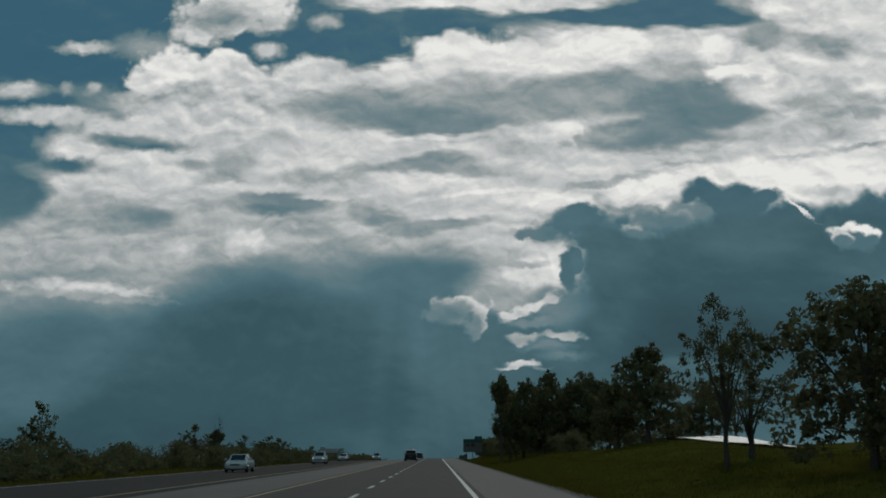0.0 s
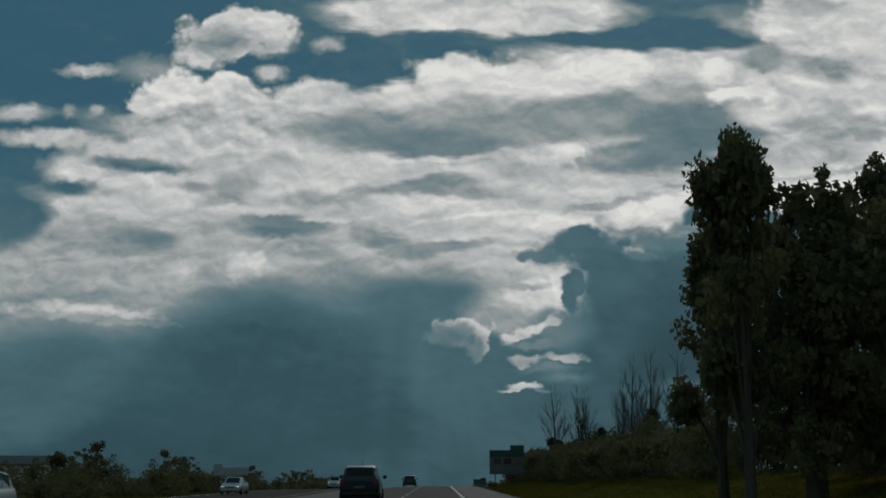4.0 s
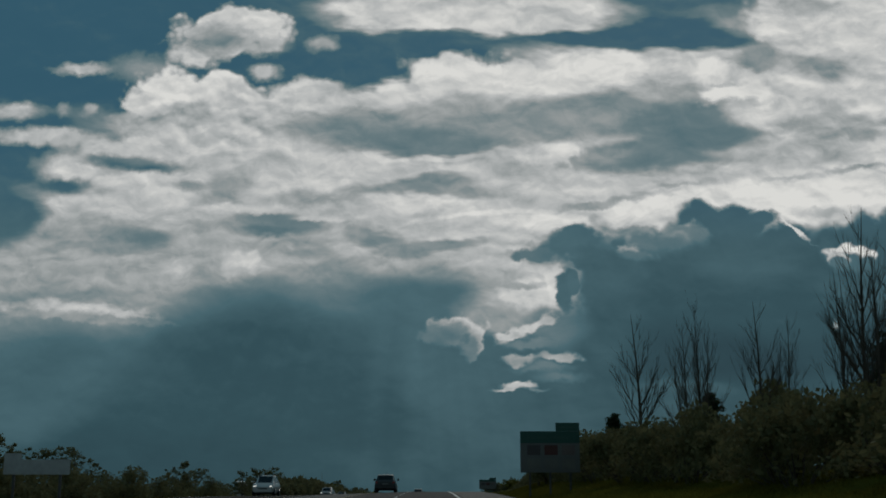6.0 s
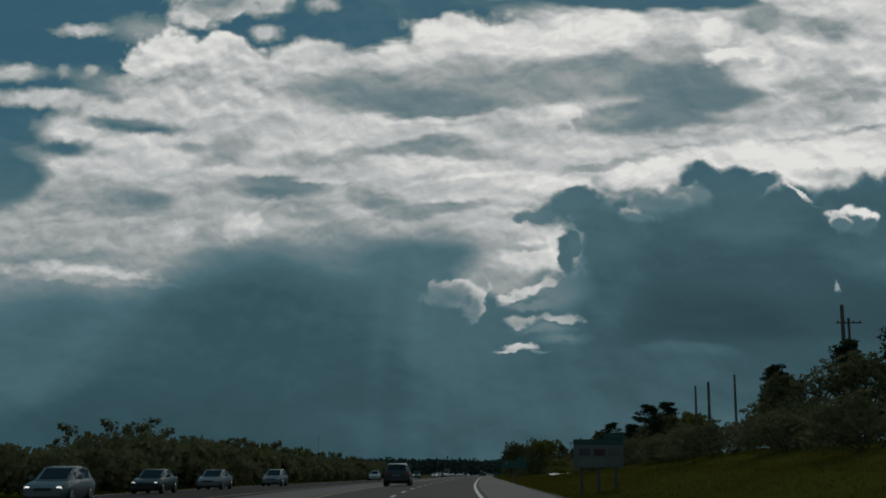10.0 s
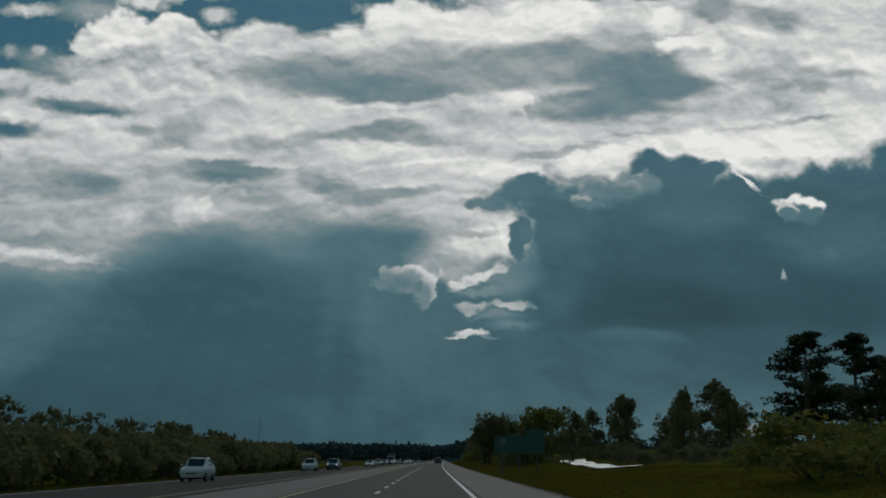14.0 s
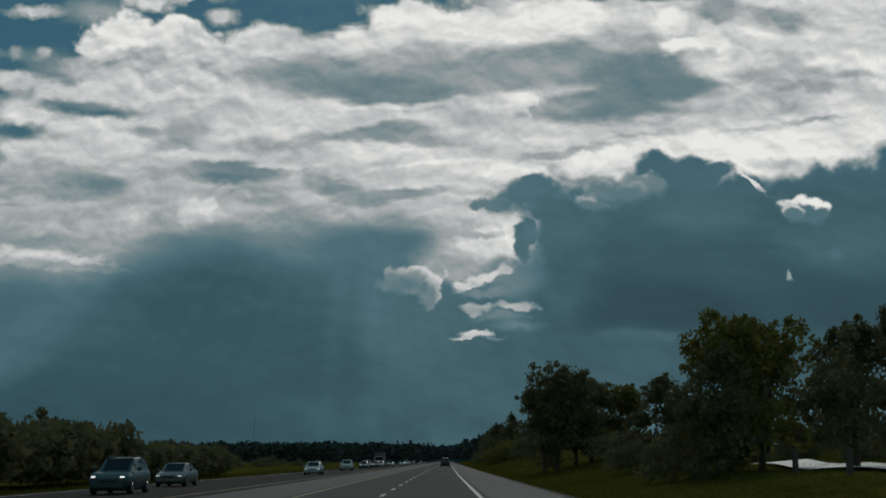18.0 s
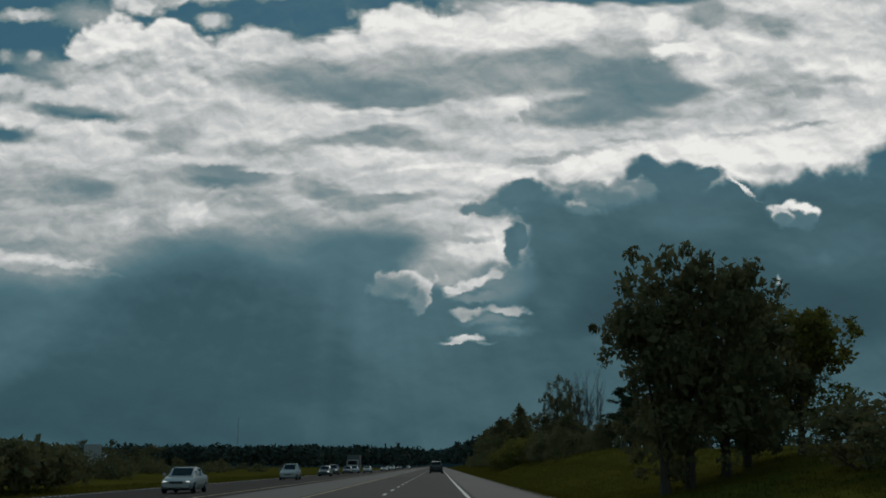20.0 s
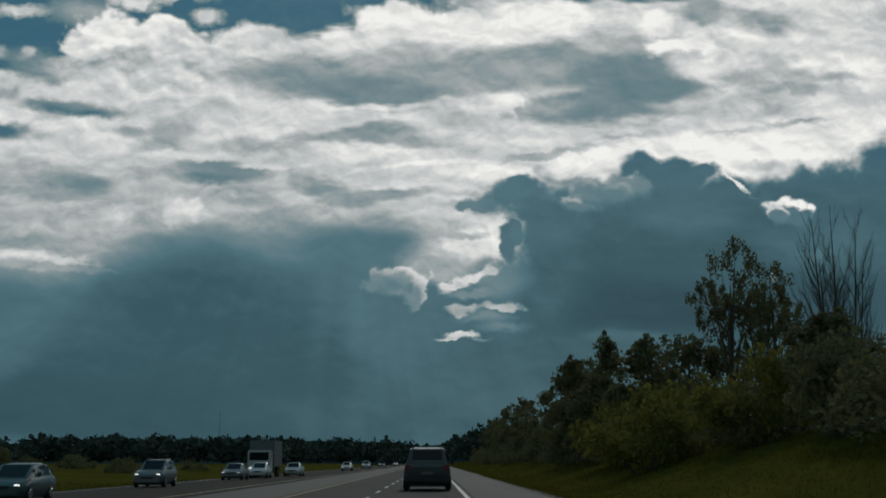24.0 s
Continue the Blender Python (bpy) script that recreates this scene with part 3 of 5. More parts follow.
CONCRETE = material("concrete", (0.42, 0.40, 0.37), 0.8, dark=(0.28, 0.27, 0.25), scale=0.4, bump=0.2)
SIGN_GREEN = material("sign_green", (0.008, 0.078, 0.060), 0.5, dark=(0.006, 0.058, 0.046), scale=0.8)
# white kept dark grey: the shade of back-lit faces is in the colour
SHADED_WHITE = material("shaded_white", (0.125, 0.130, 0.130), 0.6, dark=(0.095, 0.10, 0.10), scale=0.8)
SIGN_RED = material("sign_red", (0.085, 0.020, 0.018), 0.5, scale=0.8)
SIGN_DARK = material("sign_dark", (0.06, 0.05, 0.055), 0.5, scale=0.8)
STEEL = material("galvanised_steel", (0.42, 0.43, 0.44), 0.45, metal=0.8, dark=(0.3, 0.31, 0.32), scale=3)
POST_STEEL = material("weathered_post", (0.10, 0.10, 0.10), 0.6, metal=0.4, dark=(0.06, 0.06, 0.06), scale=3)
RUBBER = material("tyre_rubber", (0.022, 0.022, 0.022), 0.85, scale=8)
TRIM = material("black_trim", (0.02, 0.02, 0.021), 0.55, scale=5)
RIM = material("alloy_rim", (0.45, 0.45, 0.46), 0.35, metal=0.9, scale=5)
WALL_PALE = material("pale_siding", (0.55, 0.54, 0.52), 0.8, dark=(0.42, 0.41, 0.40), scale=0.5, stretch=(1, 1, 8))
ROOF_METAL = material("roof_metal", (0.6, 0.61, 0.62), 0.35, metal=0.3, dark=(0.48, 0.49, 0.50), scale=0.6)
GLASS = material("window_glass", (0.012, 0.016, 0.018), 0.06, dark=(0.01, 0.012, 0.014), scale=1.0, spec=0.25)
LENS = material("lamp_lens", (0.85, 0.86, 0.88), 0.08, dark=(0.7, 0.72, 0.74), scale=3, coat=1.0)
TAIL_RED = material("tail_lens", (0.20, 0.012, 0.010), 0.15, scale=3, coat=0.5)


for thin in (LEAF, LEAF_PALE, NEEDLE, BLADES):
    let_light_through(thin, 0.35)


def glow(name, colour, strength):
    m = bpy.data.materials.new(name)
    m.use_nodes = True
    b = m.node_tree.nodes["Principled BSDF"]
    b.inputs["Base Color"].default_value = (*colour, 1)
    b.inputs["Emission Color"].default_value = (*colour, 1)
    b.inputs["Emission Strength"].default_value = strength
    return m


HEADLIGHT_ON = glow("headlight_lit", (1.0, 0.97, 0.9), 0.9)


def paint(name, colour):
    return material(name, colour, 0.32, metal=0.0, dark=tuple(c * 0.85 for c in colour), scale=1.5, spec=0.4, coat=0.35)


PAINTS = {"white": paint("car_white", (0.48, 0.48, 0.47)), "silver": paint("car_silver", (0.15, 0.155, 0.16)),
          "grey": paint("car_grey", (0.05, 0.053, 0.056)), "dark": paint("car_dark", (0.014, 0.015, 0.017)),
          "teal": paint("car_teal", (0.05, 0.09, 0.09))}


# ================= building helpers =================
def mesh_of(name, verts, faces, mat, smooth=False):
    me = bpy.data.meshes.new(name)
    me.from_pydata([tuple(v) for v in verts], [], faces)
    if mat:
        me.materials.append(mat)
    if smooth:
        me.polygons.foreach_set("use_smooth", [True] * len(me.polygons))
        me.set_sharp_from_angle(angle=math.radians(32))
    me.update()
    return me


def part(name, bm, mat, parent, label="", smooth=False):
    """Links a bmesh as one mesh object under its thing."""
    me = bpy.data.meshes.new(name)
    bm.to_mesh(me)
    bm.free()
    me.materials.append(mat)
    if smooth:
        me.polygons.foreach_set("use_smooth", [True] * len(me.polygons))
    ob = new(name, me)
    ob.parent = parent
    if label:
        ob["label"] = label
    return ob


def piece(name, me, parent, label=""):
    ob = new(name, me)
    ob.parent = parent
    if label:
        ob["label"] = label
    return ob


def box(bm, x0, x1, y0, y1, z0, z1, bevel=0.0, m=None):
    r = bmesh.ops.create_cube(bm, size=1.0)
    vs = r["verts"]
    bmesh.ops.scale(bm, vec=(x1 - x0, y1 - y0, z1 - z0), verts=vs)
    bmesh.ops.translate(bm, vec=((x0 + x1) / 2, (y0 + y1) / 2, (z0 + z1) / 2), verts=vs)
    if bevel:
        es = list({e for v in vs for e in v.link_edges})
        r = bmesh.ops.bevel(bm, geom=es, offset=bevel, segments=2, affect="EDGES", clamp_overlap=True)
        vs = list({v for f in r["faces"] for v in f.verts} | {v for v in vs if v.is_valid})
    if m is not None:
        bmesh.ops.transform(bm, matrix=m, verts=[v for v in vs if v.is_valid])
    return vs


def boxed(*args, **kw):
    bm = bmesh.new()
    box(bm, *args, **kw)
    return bm


def tube(points, radii, sides=6):
    """Vertices and faces of a tapered tube along points."""
    verts, faces = [], []
    for i, (p, r) in enumerate(zip(points, radii)):
        a, b = points[max(i - 1, 0)], points[min(i + 1, len(points) - 1)]
        d = (Vector(b) - Vector(a)).normalized()
        u = d.orthogonal().normalized()
        w = d.cross(u)
        for k in range(sides):
            g = 2 * math.pi * k / sides
            verts.append(Vector(p) + r * (math.cos(g) * u + math.sin(g) * w))
    for i in range(len(points) - 1):
        for k in range(sides):
            a, b = i * sides + k, i * sides + (k + 1) % sides
            faces.append((a, b, b + sides, a + sides))
    faces.append(tuple(reversed(range(sides))))
    n = len(verts)
    faces.append(tuple(range(n - sides, n)))
    return verts, faces


def merge(chunks):
    verts, faces = [], []
    for v, f in chunks:
        k = len(verts)
        verts += list(v)
        faces += [tuple(i + k for i in q) for q in f]
    return verts, faces


# ================= ground and road =================
def smooth_step(x, a, b):
    u = np.clip((x - a) / (b - a), 0, 1)
    return u * u * (3 - 2 * u)


def lie(s, off):
    """Height of the ground over the line at station s, off metres to its right."""
    s, off = np.asarray(s, float), np.asarray(off, float)
    bank = np.interp(s, [0, 100, 300, 340, 420, 460, 500, 550, 640, 690, 745, 830, 900, 1000], [1.2, 1.4, 1.4, 2.2, 2.0, 1.3, 1.0, 0.45, 0.7, 1.4, 2.7, 2.6, 1.6, 1.4])
    right = -0.25 * smooth_step(off, 4.1, 6.5) + (bank + 0.25) * smooth_step(off, 6, 18) + 1.2 * smooth_step(off, 22, 60)
    left = -0.035 * np.clip(-off - 2, 0, 8) - 0.014 * np.clip(-off - 10, 0, 10)
    left = left - 0.35 * smooth_step(-off, 20.3, 24) + 0.9 * smooth_step(-off, 28, 60)
    far = 43 * smooth_step(s, 2500, 3900) * (0.75 + 0.25 * np.sin(off * 0.0031 + 1.0) + 0.12 * np.sin(off * 0.011))
    rough = 0.10 * np.sin(s * 0.21 + off * 0.7) * smooth_step(np.abs(off + 8), 16, 30) + 0.12 * np.sin(s * 0.083 - off * 0.31) * smooth_step(np.abs(off + 8), 15, 25)
    knoll = 1.1 * np.exp(-((s - 114) / 24) ** 2 - ((off - 24) / 6) ** 2)
    return np.where(off > 0, right + knoll, left) + far + rough


def strip(name, offs, s0, s1, step, lift, mat, grow=1.0):
    """A ribbon that lies on the ground between the offsets, from station s0 to s1."""
    ss, s, d = [], s0, step
    while s < s1:
        ss.append(s)
        s += d
        if s > 900:
            d *= grow
    ss.append(s1)
    verts, faces = [], []
    for s in ss:
        for o in offs:
            verts.append(on_line(s, o, float(lie(s, o)) + lift))
    n = len(offs)
    for i in range(len(ss) - 1):
        for k in range(n - 1):
            a = i * n + k
            faces.append((a, a + 1, a + n + 1, a + n))
    return new(name, mesh_of(name, verts, faces, mat, True))


edges = [-4000, -2600, -1700, -1100, -700, -450, -300, -200, -140, -100, -75, -60, -50, -42, -36, -31, -27, -24.5, -22.5, -21, -20.5, -16, -12, -10, -6, -2,
         2, 4.1, 4.6, 5.5, 6.5, 8, 10, 12, 14, 16, 18, 20, 23, 27, 32, 38, 46, 60, 80, 110, 150, 220, 320, 480, 700, 1100, 1700, 2600, 4000]
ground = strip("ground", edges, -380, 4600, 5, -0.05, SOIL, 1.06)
# faces past 1500 m get the ridge colour with haze painted in
ground.data.materials.append(FAR_HILL_HAZE)
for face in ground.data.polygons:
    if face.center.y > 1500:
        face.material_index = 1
tagged(ground, "rough green and straw-coloured grass land beside the highway", "ground", kind="structure")
road = tagged(strip("road", [-5.6, -5.2, -4, -2, 0, 1.3, 1.6], -380, 3000, 5, 0.012, ASPHALT, 1.03), "worn grey asphalt carriageway with two lanes", "road", kind="structure")
tagged(strip("road_oncoming", [-20.6, -18, -15, -12, -10.0], -380, 3000, 5, 0.012, ASPHALT_OLD, 1.03), "dark asphalt carriageway for oncoming traffic", "road", kind="structure")
tagged(strip("shoulder_median", [-10.0, -8, -6.5, -5.6], -380, 3000, 5, 0.012, SHOULDER, 1.03), "pale paved shoulder between the carriageways", "road shoulder", kind="structure")
tagged(strip("shoulder_right", [1.6, 2.5, 3.5, 4.15], -380, 3000, 5, 0.012, SHOULDER, 1.03), "pale paved shoulder of the highway", "road shoulder", kind="structure")
tagged(strip("gravel_edge", [4.15, 4.5, 5.0], -380, 1600, 5, -0.01, GRAVEL), "strip of dark gravel along the shoulder", "gravel", kind="structure")
tagged(strip("edge_line_white", [1.27, 1.42], -380, 2000, 5, 0.018, PAINT_WHITE), "solid white edge line on asphalt", "road marking", kind="structure")
tagged(strip("edge_line_yellow", [-5.32, -5.18], -380, 2000, 5, 0.018, PAINT_YELLOW), "solid yellow edge line on asphalt", "road marking", kind="structure")
tagged(strip("edge_line_far", [-19.85, -19.7], -380, 2000, 5, 0.018, PAINT_WHITE), "solid white edge line of the oncoming side", "road marking", kind="structure")
tagged(strip("edge_line_oncoming", [-11.2, -11.05], -380, 2000, 5, 0.018, PAINT_YELLOW), "solid yellow edge line of the oncoming side", "road marking", kind="structure")


def dashes(name, off, first, last, each, parent, mat):
    s = first
    while s < last:
        v = []
        for ds in (0.0, 3.0):
            for o in (off - 0.065, off + 0.065):
                v.append(on_line(s + ds, o, float(lie(s + ds, o)) + 0.018))
        v = v + [p - Vector((0, 0, 0.012)) for p in v]
        f = [(0, 1, 3, 2), (0, 2, 6, 4), (1, 5, 7, 3), (0, 4, 5, 1), (2, 3, 7, 6)]
        c = sum(v, Vector()) / 8
        ob = piece("lane_dash", mesh_of("lane_dash", [p - c for p in v], f, mat), parent)
        ob.location = c
        s += each


dashes("lane_dash", -2.0, -3.0, 1300, 9.0, road, PAINT_WHITE)


# ================= trees and shrubs =================
def leaf_cloud(rng, centres, sizes, per, leaf, flat=0.0):
    """Many small folded leaves about the clump centres, as arrays of corners."""
    verts, faces = [], []
    for c, r in zip(centres, sizes):
        d = rng.normal(size=(per, 3))
        d /= np.linalg.norm(d, axis=1)[:, None]
        p = np.asarray(c) + d * (r * rng.random((per, 1)) ** 0.45) * np.array([1, 1, 0.8 - flat])
        a = rng.normal(size=(per, 3))
        a /= np.linalg.norm(a, axis=1)[:, None]
        b = np.cross(a, rng.normal(size=(per, 3)))
        b /= np.linalg.norm(b, axis=1)[:, None] + 1e-9
        z = leaf * (0.6 + 0.8 * rng.random((per, 1)))
        q = np.stack([p - a * z, p + b * z * 0.55, p + a * z, p - b * z * 0.55], 1).reshape(-1, 3)
        k = sum(len(x) for x in verts)
        verts.append(q)
        faces.append(np.arange(k, k + 4 * per).reshape(-1, 4))
    return np.concatenate(verts), np.concatenate(faces)


def crown_mesh(name, verts, faces, mat):
    me = bpy.data.meshes.new(name)
    me.from_pydata(verts.tolist(), [], faces.tolist())
    me.materials.append(mat)
    me.update()
    return me


def broad_tree(seed, height, width, lobes, mat=None, clumps=150, per=48, leaf=0.15, label="", airy=1.0, low=0.2, inner=150):
    """A broadleaf tree: tapered trunk, limbs, and a crown of leaf clumps in uneven lobes."""
    rng = np.random.default_rng(seed)
    tree = tagged(new("tree"), label or "dark green broadleaf tree in full leaf", "tree")
    heads = []
    for i in range(lobes):
        g = 2 * math.pi * (i + rng.random() * 0.7) / lobes
        h = rng.uniform(low, 0.8)
        reach = width * 0.5 * rng.uniform(0.35, 0.68) * (1.2 - abs(h - 0.45))
        heads.append((math.cos(g) * reach, math.sin(g) * reach, height * h, width * rng.uniform(0.17, 0.26)))
    heads.append((width * rng.uniform(-0.1, 0.1), width * rng.uniform(-0.1, 0.1), height * 0.84, width * 0.17))
    heads.append((width * 0.05, 0, height * 0.55, width * 0.32))
    centres, sizes = [], []
    for i in range(clumps):
        x, y, z, r = heads[rng.integers(len(heads))]
        d = rng.normal(size=3)
        d /= np.linalg.norm(d)
        k = rng.random() ** 0.35 * airy
        centres.append((x + d[0] * r * k, y + d[1] * r * k, max(height * low * 0.5, z + d[2] * r * 0.95 * k)))
        sizes.append(rng.uniform(0.3, 0.75) * height / 11)
    v, f = leaf_cloud(rng, centres, sizes, per, leaf * height / 11)
    if airy <= 1.0:
        v2, f2 = leaf_cloud(rng, [q[:3] for q in heads], [q[3] * 0.85 for q in heads], inner, 0.26 * height / 11)
        f2 = f2 + len(v)
        v, f = np.concatenate([v, v2]), np.concatenate([f, f2])
    k = height / v[:, 2].max()
    v[:, 2] *= k
    piece("crown", crown_mesh("crown", v, f, mat or LEAF), tree)
    top = height * 0.75
    trunk = [tube([(0, 0, -0.4), (0.05, 0, height * 0.12), (0.0, 0.1, height * 0.35), (0.1, 0.0, top)],
                  [0.032 * height, 0.022 * height, 0.016 * height, 0.004 * height], 8)]
    for x, y, z, r in heads:
        z0 = height * rng.uniform(0.1, 0.35)
        trunk.append(tube([(0, 0, z0), (x * 0.45, y * 0.45, z0 + (z * k - z0) * 0.6), (x, y, z * k + r * 0.3)], [0.011 * height, 0.007 * height, 0.002 * height], 5))
    piece("trunk", mesh_of("trunk", *merge(trunk), BARK, True), tree, "brown bark")
    return tree


def bare_tree(seed, height, label="", leaders=1):
    """A dead or leafless tree: a leader that runs to the top, and feathery branches that sweep upwards."""
    rng = random.Random(seed)
    tree = tagged(new("bare_tree"), label or "leafless grey-brown tree with upright feathery branches", "tree")
    trunk, twigs = [], []

    def spray(p, d, length, r, level):
        bend = Vector((rng.uniform(-.15, .15), rng.uniform(-.15, .15), 0.35))
        q = p + d * length * 0.5
        e = q + (d + bend).normalized() * length * 0.5
        twigs.append(tube([p, q, e], [r, r * 0.75, r * 0.3], 4 if level == 0 else 3))
        if level < 2:
            for _ in range(6 if level == 0 else 4):
                nd = (d + Vector((rng.uniform(-1, 1), rng.uniform(-1, 1), rng.uniform(0.1, 0.7))) * 0.55).normalized()
                spray(p.lerp(q, rng.random()) if rng.random() < 0.4 else q.lerp(e, rng.random()), nd, length * rng.uniform(0.35, 0.6), r * 0.5, level + 1)

    for k in range(leaders):
        base = Vector((0.12 * k, 0.05 * k, -0.3))
        lean = Vector((rng.uniform(-.06, .06) + 0.10 * k, rng.uniform(-.06, .06), 1))
        top = height * (1.0 if k == 0 else rng.uniform(0.75, 0.92))
        pts = [base + lean * top * f + Vector((rng.uniform(-1, 1), rng.uniform(-1, 1), 0)) * 0.012 * height * f for f in (0, 0.25, 0.5, 0.75, 1.0)]
        trunk.append(tube(pts, [height * x for x in (0.014, 0.011, 0.008, 0.0045, 0.0012)], 7))
        for i in range(20):
            f = rng.uniform(0.2, 0.95)
            j = min(3, int(f * 4))
            p = pts[j].lerp(pts[j + 1], f * 4 - j)
            g = rng.random() * 2 * math.pi
            d = Vector((math.cos(g) * 0.62, math.sin(g) * 0.62, 0.9)).normalized()
            spray(p, d, height * (0.10 + 0.26 * (1 - f)) * rng.uniform(0.7, 1.15), height * 0.0042 * (1.2 - f), 0)
    piece("trunk", mesh_of("trunk", *merge(trunk), BARK, True), tree, "bare grey-brown trunk")
    piece("twig_crown", mesh_of("twig_crown", *merge(twigs), BARK), tree, "thin leafless twigs")
    return tree


def pine_tree(seed, height, width, label="", start=0.22, layers=11):
    """A pine with uneven, ragged boughs of needles."""
    rng = np.random.default_rng(seed)
    tree = tagged(new("pine_tree"), label or "dark green pine with ragged tiers of needles", "tree")
    trunk = [tube([(0, 0, -0.4), (0.05, 0, height * 0.5), (0, 0.05, height * 0.97)], [0.02 * height, 0.013 * height, 0.002 * height], 7)]
    centres, sizes = [], []
    for i in range(layers * 5):
        h = start + (0.97 - start) * (rng.random() ** 0.9)
        g = rng.random() * 2 * math.pi
        rr = width * 0.5 * min(1.0, (1.0 - h) ** 0.75 * 1.5) * rng.uniform(0.45, 1.1) + 0.12
        z0 = height * h - rr * 0.12
        e = (math.cos(g) * rr, math.sin(g) * rr, z0 + rr * rng.uniform(0.05, 0.4))
        trunk.append(tube([(0, 0, z0), e], [0.05, 0.015], 3))
        for w in (0.45, 0.75, 1.0):
            centres.append((e[0] * w, e[1] * w, z0 + (e[2] - z0) * w + 0.1))
            sizes.append(rng.uniform(0.42, 0.78) * height / 10)
    piece("trunk", mesh_of("trunk", *merge(trunk), BARK, True), tree, "brown scaly bark")
    v, f = leaf_cloud(rng, centres, sizes, 40, 0.12 * height / 9, 0.3)
    v[:, 2] *= height / v[:, 2].max()
    piece("crown", crown_mesh("crown", v, f, NEEDLE), tree)
    return tree


def shrub(seed, height, width, mat, label, per=80, leaf=0.085, inner=110):
    rng = np.random.default_rng(seed)
    bush = tagged(new("shrub"), label, "shrub")
    stems, centres, sizes = [], [], []
    for i in range(26):
        g, k = rng.random() * 2 * math.pi, rng.random() ** 0.5
        z = height * rng.uniform(0.18, 0.9) * (1.05 - 0.5 * k * k)
        c = (math.cos(g) * k * width / 2, math.sin(g) * k * width / 2, z)
        centres.append(c)
        sizes.append(height * rng.uniform(0.14, 0.25))
        if i % 3 == 0:
            stems.append(tube([(c[0] * 0.2, c[1] * 0.2, -0.2), c], [0.04, 0.012], 4))
    piece("stem", mesh_of("stem", *merge(stems), BARK), bush, "thin brown stems")
    v, f = leaf_cloud(rng, centres, sizes, per, leaf)
    v2, f2 = leaf_cloud(rng, [(0, 0, height * 0.35)] + centres[:6], [width * 0.36] + [height * 0.3] * 6, inner, leaf * 1.6)
    v2[:, 2] = np.maximum(v2[:, 2], 0.0)
    f = np.concatenate([f, f2 + len(v)])
    piece("foliage", crown_mesh("foliage", np.concatenate([v, v2]), f, mat), bush)
    return bush


def stand(proto, s, off, height=1.0, width=None, turn=0.0, sink=0.0, first=None):
    """Puts a copy of a plant on the ground at station s: height and width are factors."""
    if off < -25 or s > 895:
        proto = CHEAP.get(proto, proto)
    p = on_line(s, off, float(lie(s, off)) - 0.05 - sink)
    w = width if width is not None else height
    m = Matrix.Translation(p) @ Matrix.Rotation(turn, 4, "Z") @ Matrix.Diagonal((w, w, height, 1))
    return copy_thing(proto, m)


ROUND = broad_tree(11, 10, 8.5, 9, low=0.12, label="dark green rounded broadleaf tree in full leaf beside the highway")
TALL = broad_tree(12, 10, 5.2, 6, label="tall dark broadleaf tree with a narrow crown")
WIDE = broad_tree(13, 10, 10.5, 10, clumps=190, low=0.12, label="broad spreading dark green tree on the grassy bank")
AIRY = broad_tree(14, 10, 7.0, 9, clumps=105, per=52, airy=1.2, low=0.35, leaf=0.12, label="thin-crowned tree with sky showing between its leaves")
OLIVE = broad_tree(15, 10, 9.0, 9, clumps=170, low=0.14, mat=LEAF_PALE, label="olive green willow-like tree with a full crown")
BARE = bare_tree(21, 10)
BARE_B = bare_tree(22, 10, "leafless tree with a slender forked trunk", 2)
PINE = pine_tree(31, 10, 6.5)
PINE_B = pine_tree(32, 10, 5.0, "dark pine with an open irregular crown", start=0.35, layers=9)
SPRUCE = pine_tree(33, 10, 4.2, "dark narrow spruce on the wooded bank", start=0.08, layers=15)
BUSH = shrub(41, 3, 4.0, LEAF, "dark green wild shrub on the verge")
BUSH_PALE = shrub(42, 3, 4.2, LEAF_PALE, "yellow-green wild shrub on the grassy bank")
ROUND_F = broad_tree(51, 10, 8.5, 9, low=0.12, clumps=70, per=26, leaf=0.25, inner=40, label="dark green broadleaf tree across the highway")
WIDE_F = broad_tree(52, 10, 10.5, 10, low=0.12, clumps=80, per=26, leaf=0.25, inner=40, label="broad dark green tree across the highway")
OLIVE_F = broad_tree(53, 10, 9.0, 9, low=0.12, clumps=80, per=26, leaf=0.25, inner=40, mat=LEAF_PALE, label="olive green full-crowned tree across the highway")
BUSH_F = shrub(54, 3, 4.4, LEAF, "dark wild shrub across the highway", 60, 0.10, 60)
CHEAP = {ROUND: ROUND_F, WIDE: WIDE_F, OLIVE: OLIVE_F, BUSH: BUSH_F}
PROTOTYPES = [ROUND_F, WIDE_F, OLIVE_F, BUSH_F, ROUND, TALL, WIDE, AIRY, OLIVE, BARE, BARE_B, PINE, PINE_B, SPRUCE, BUSH, BUSH_PALE]

T = 2.4   # a turn to vary the copies
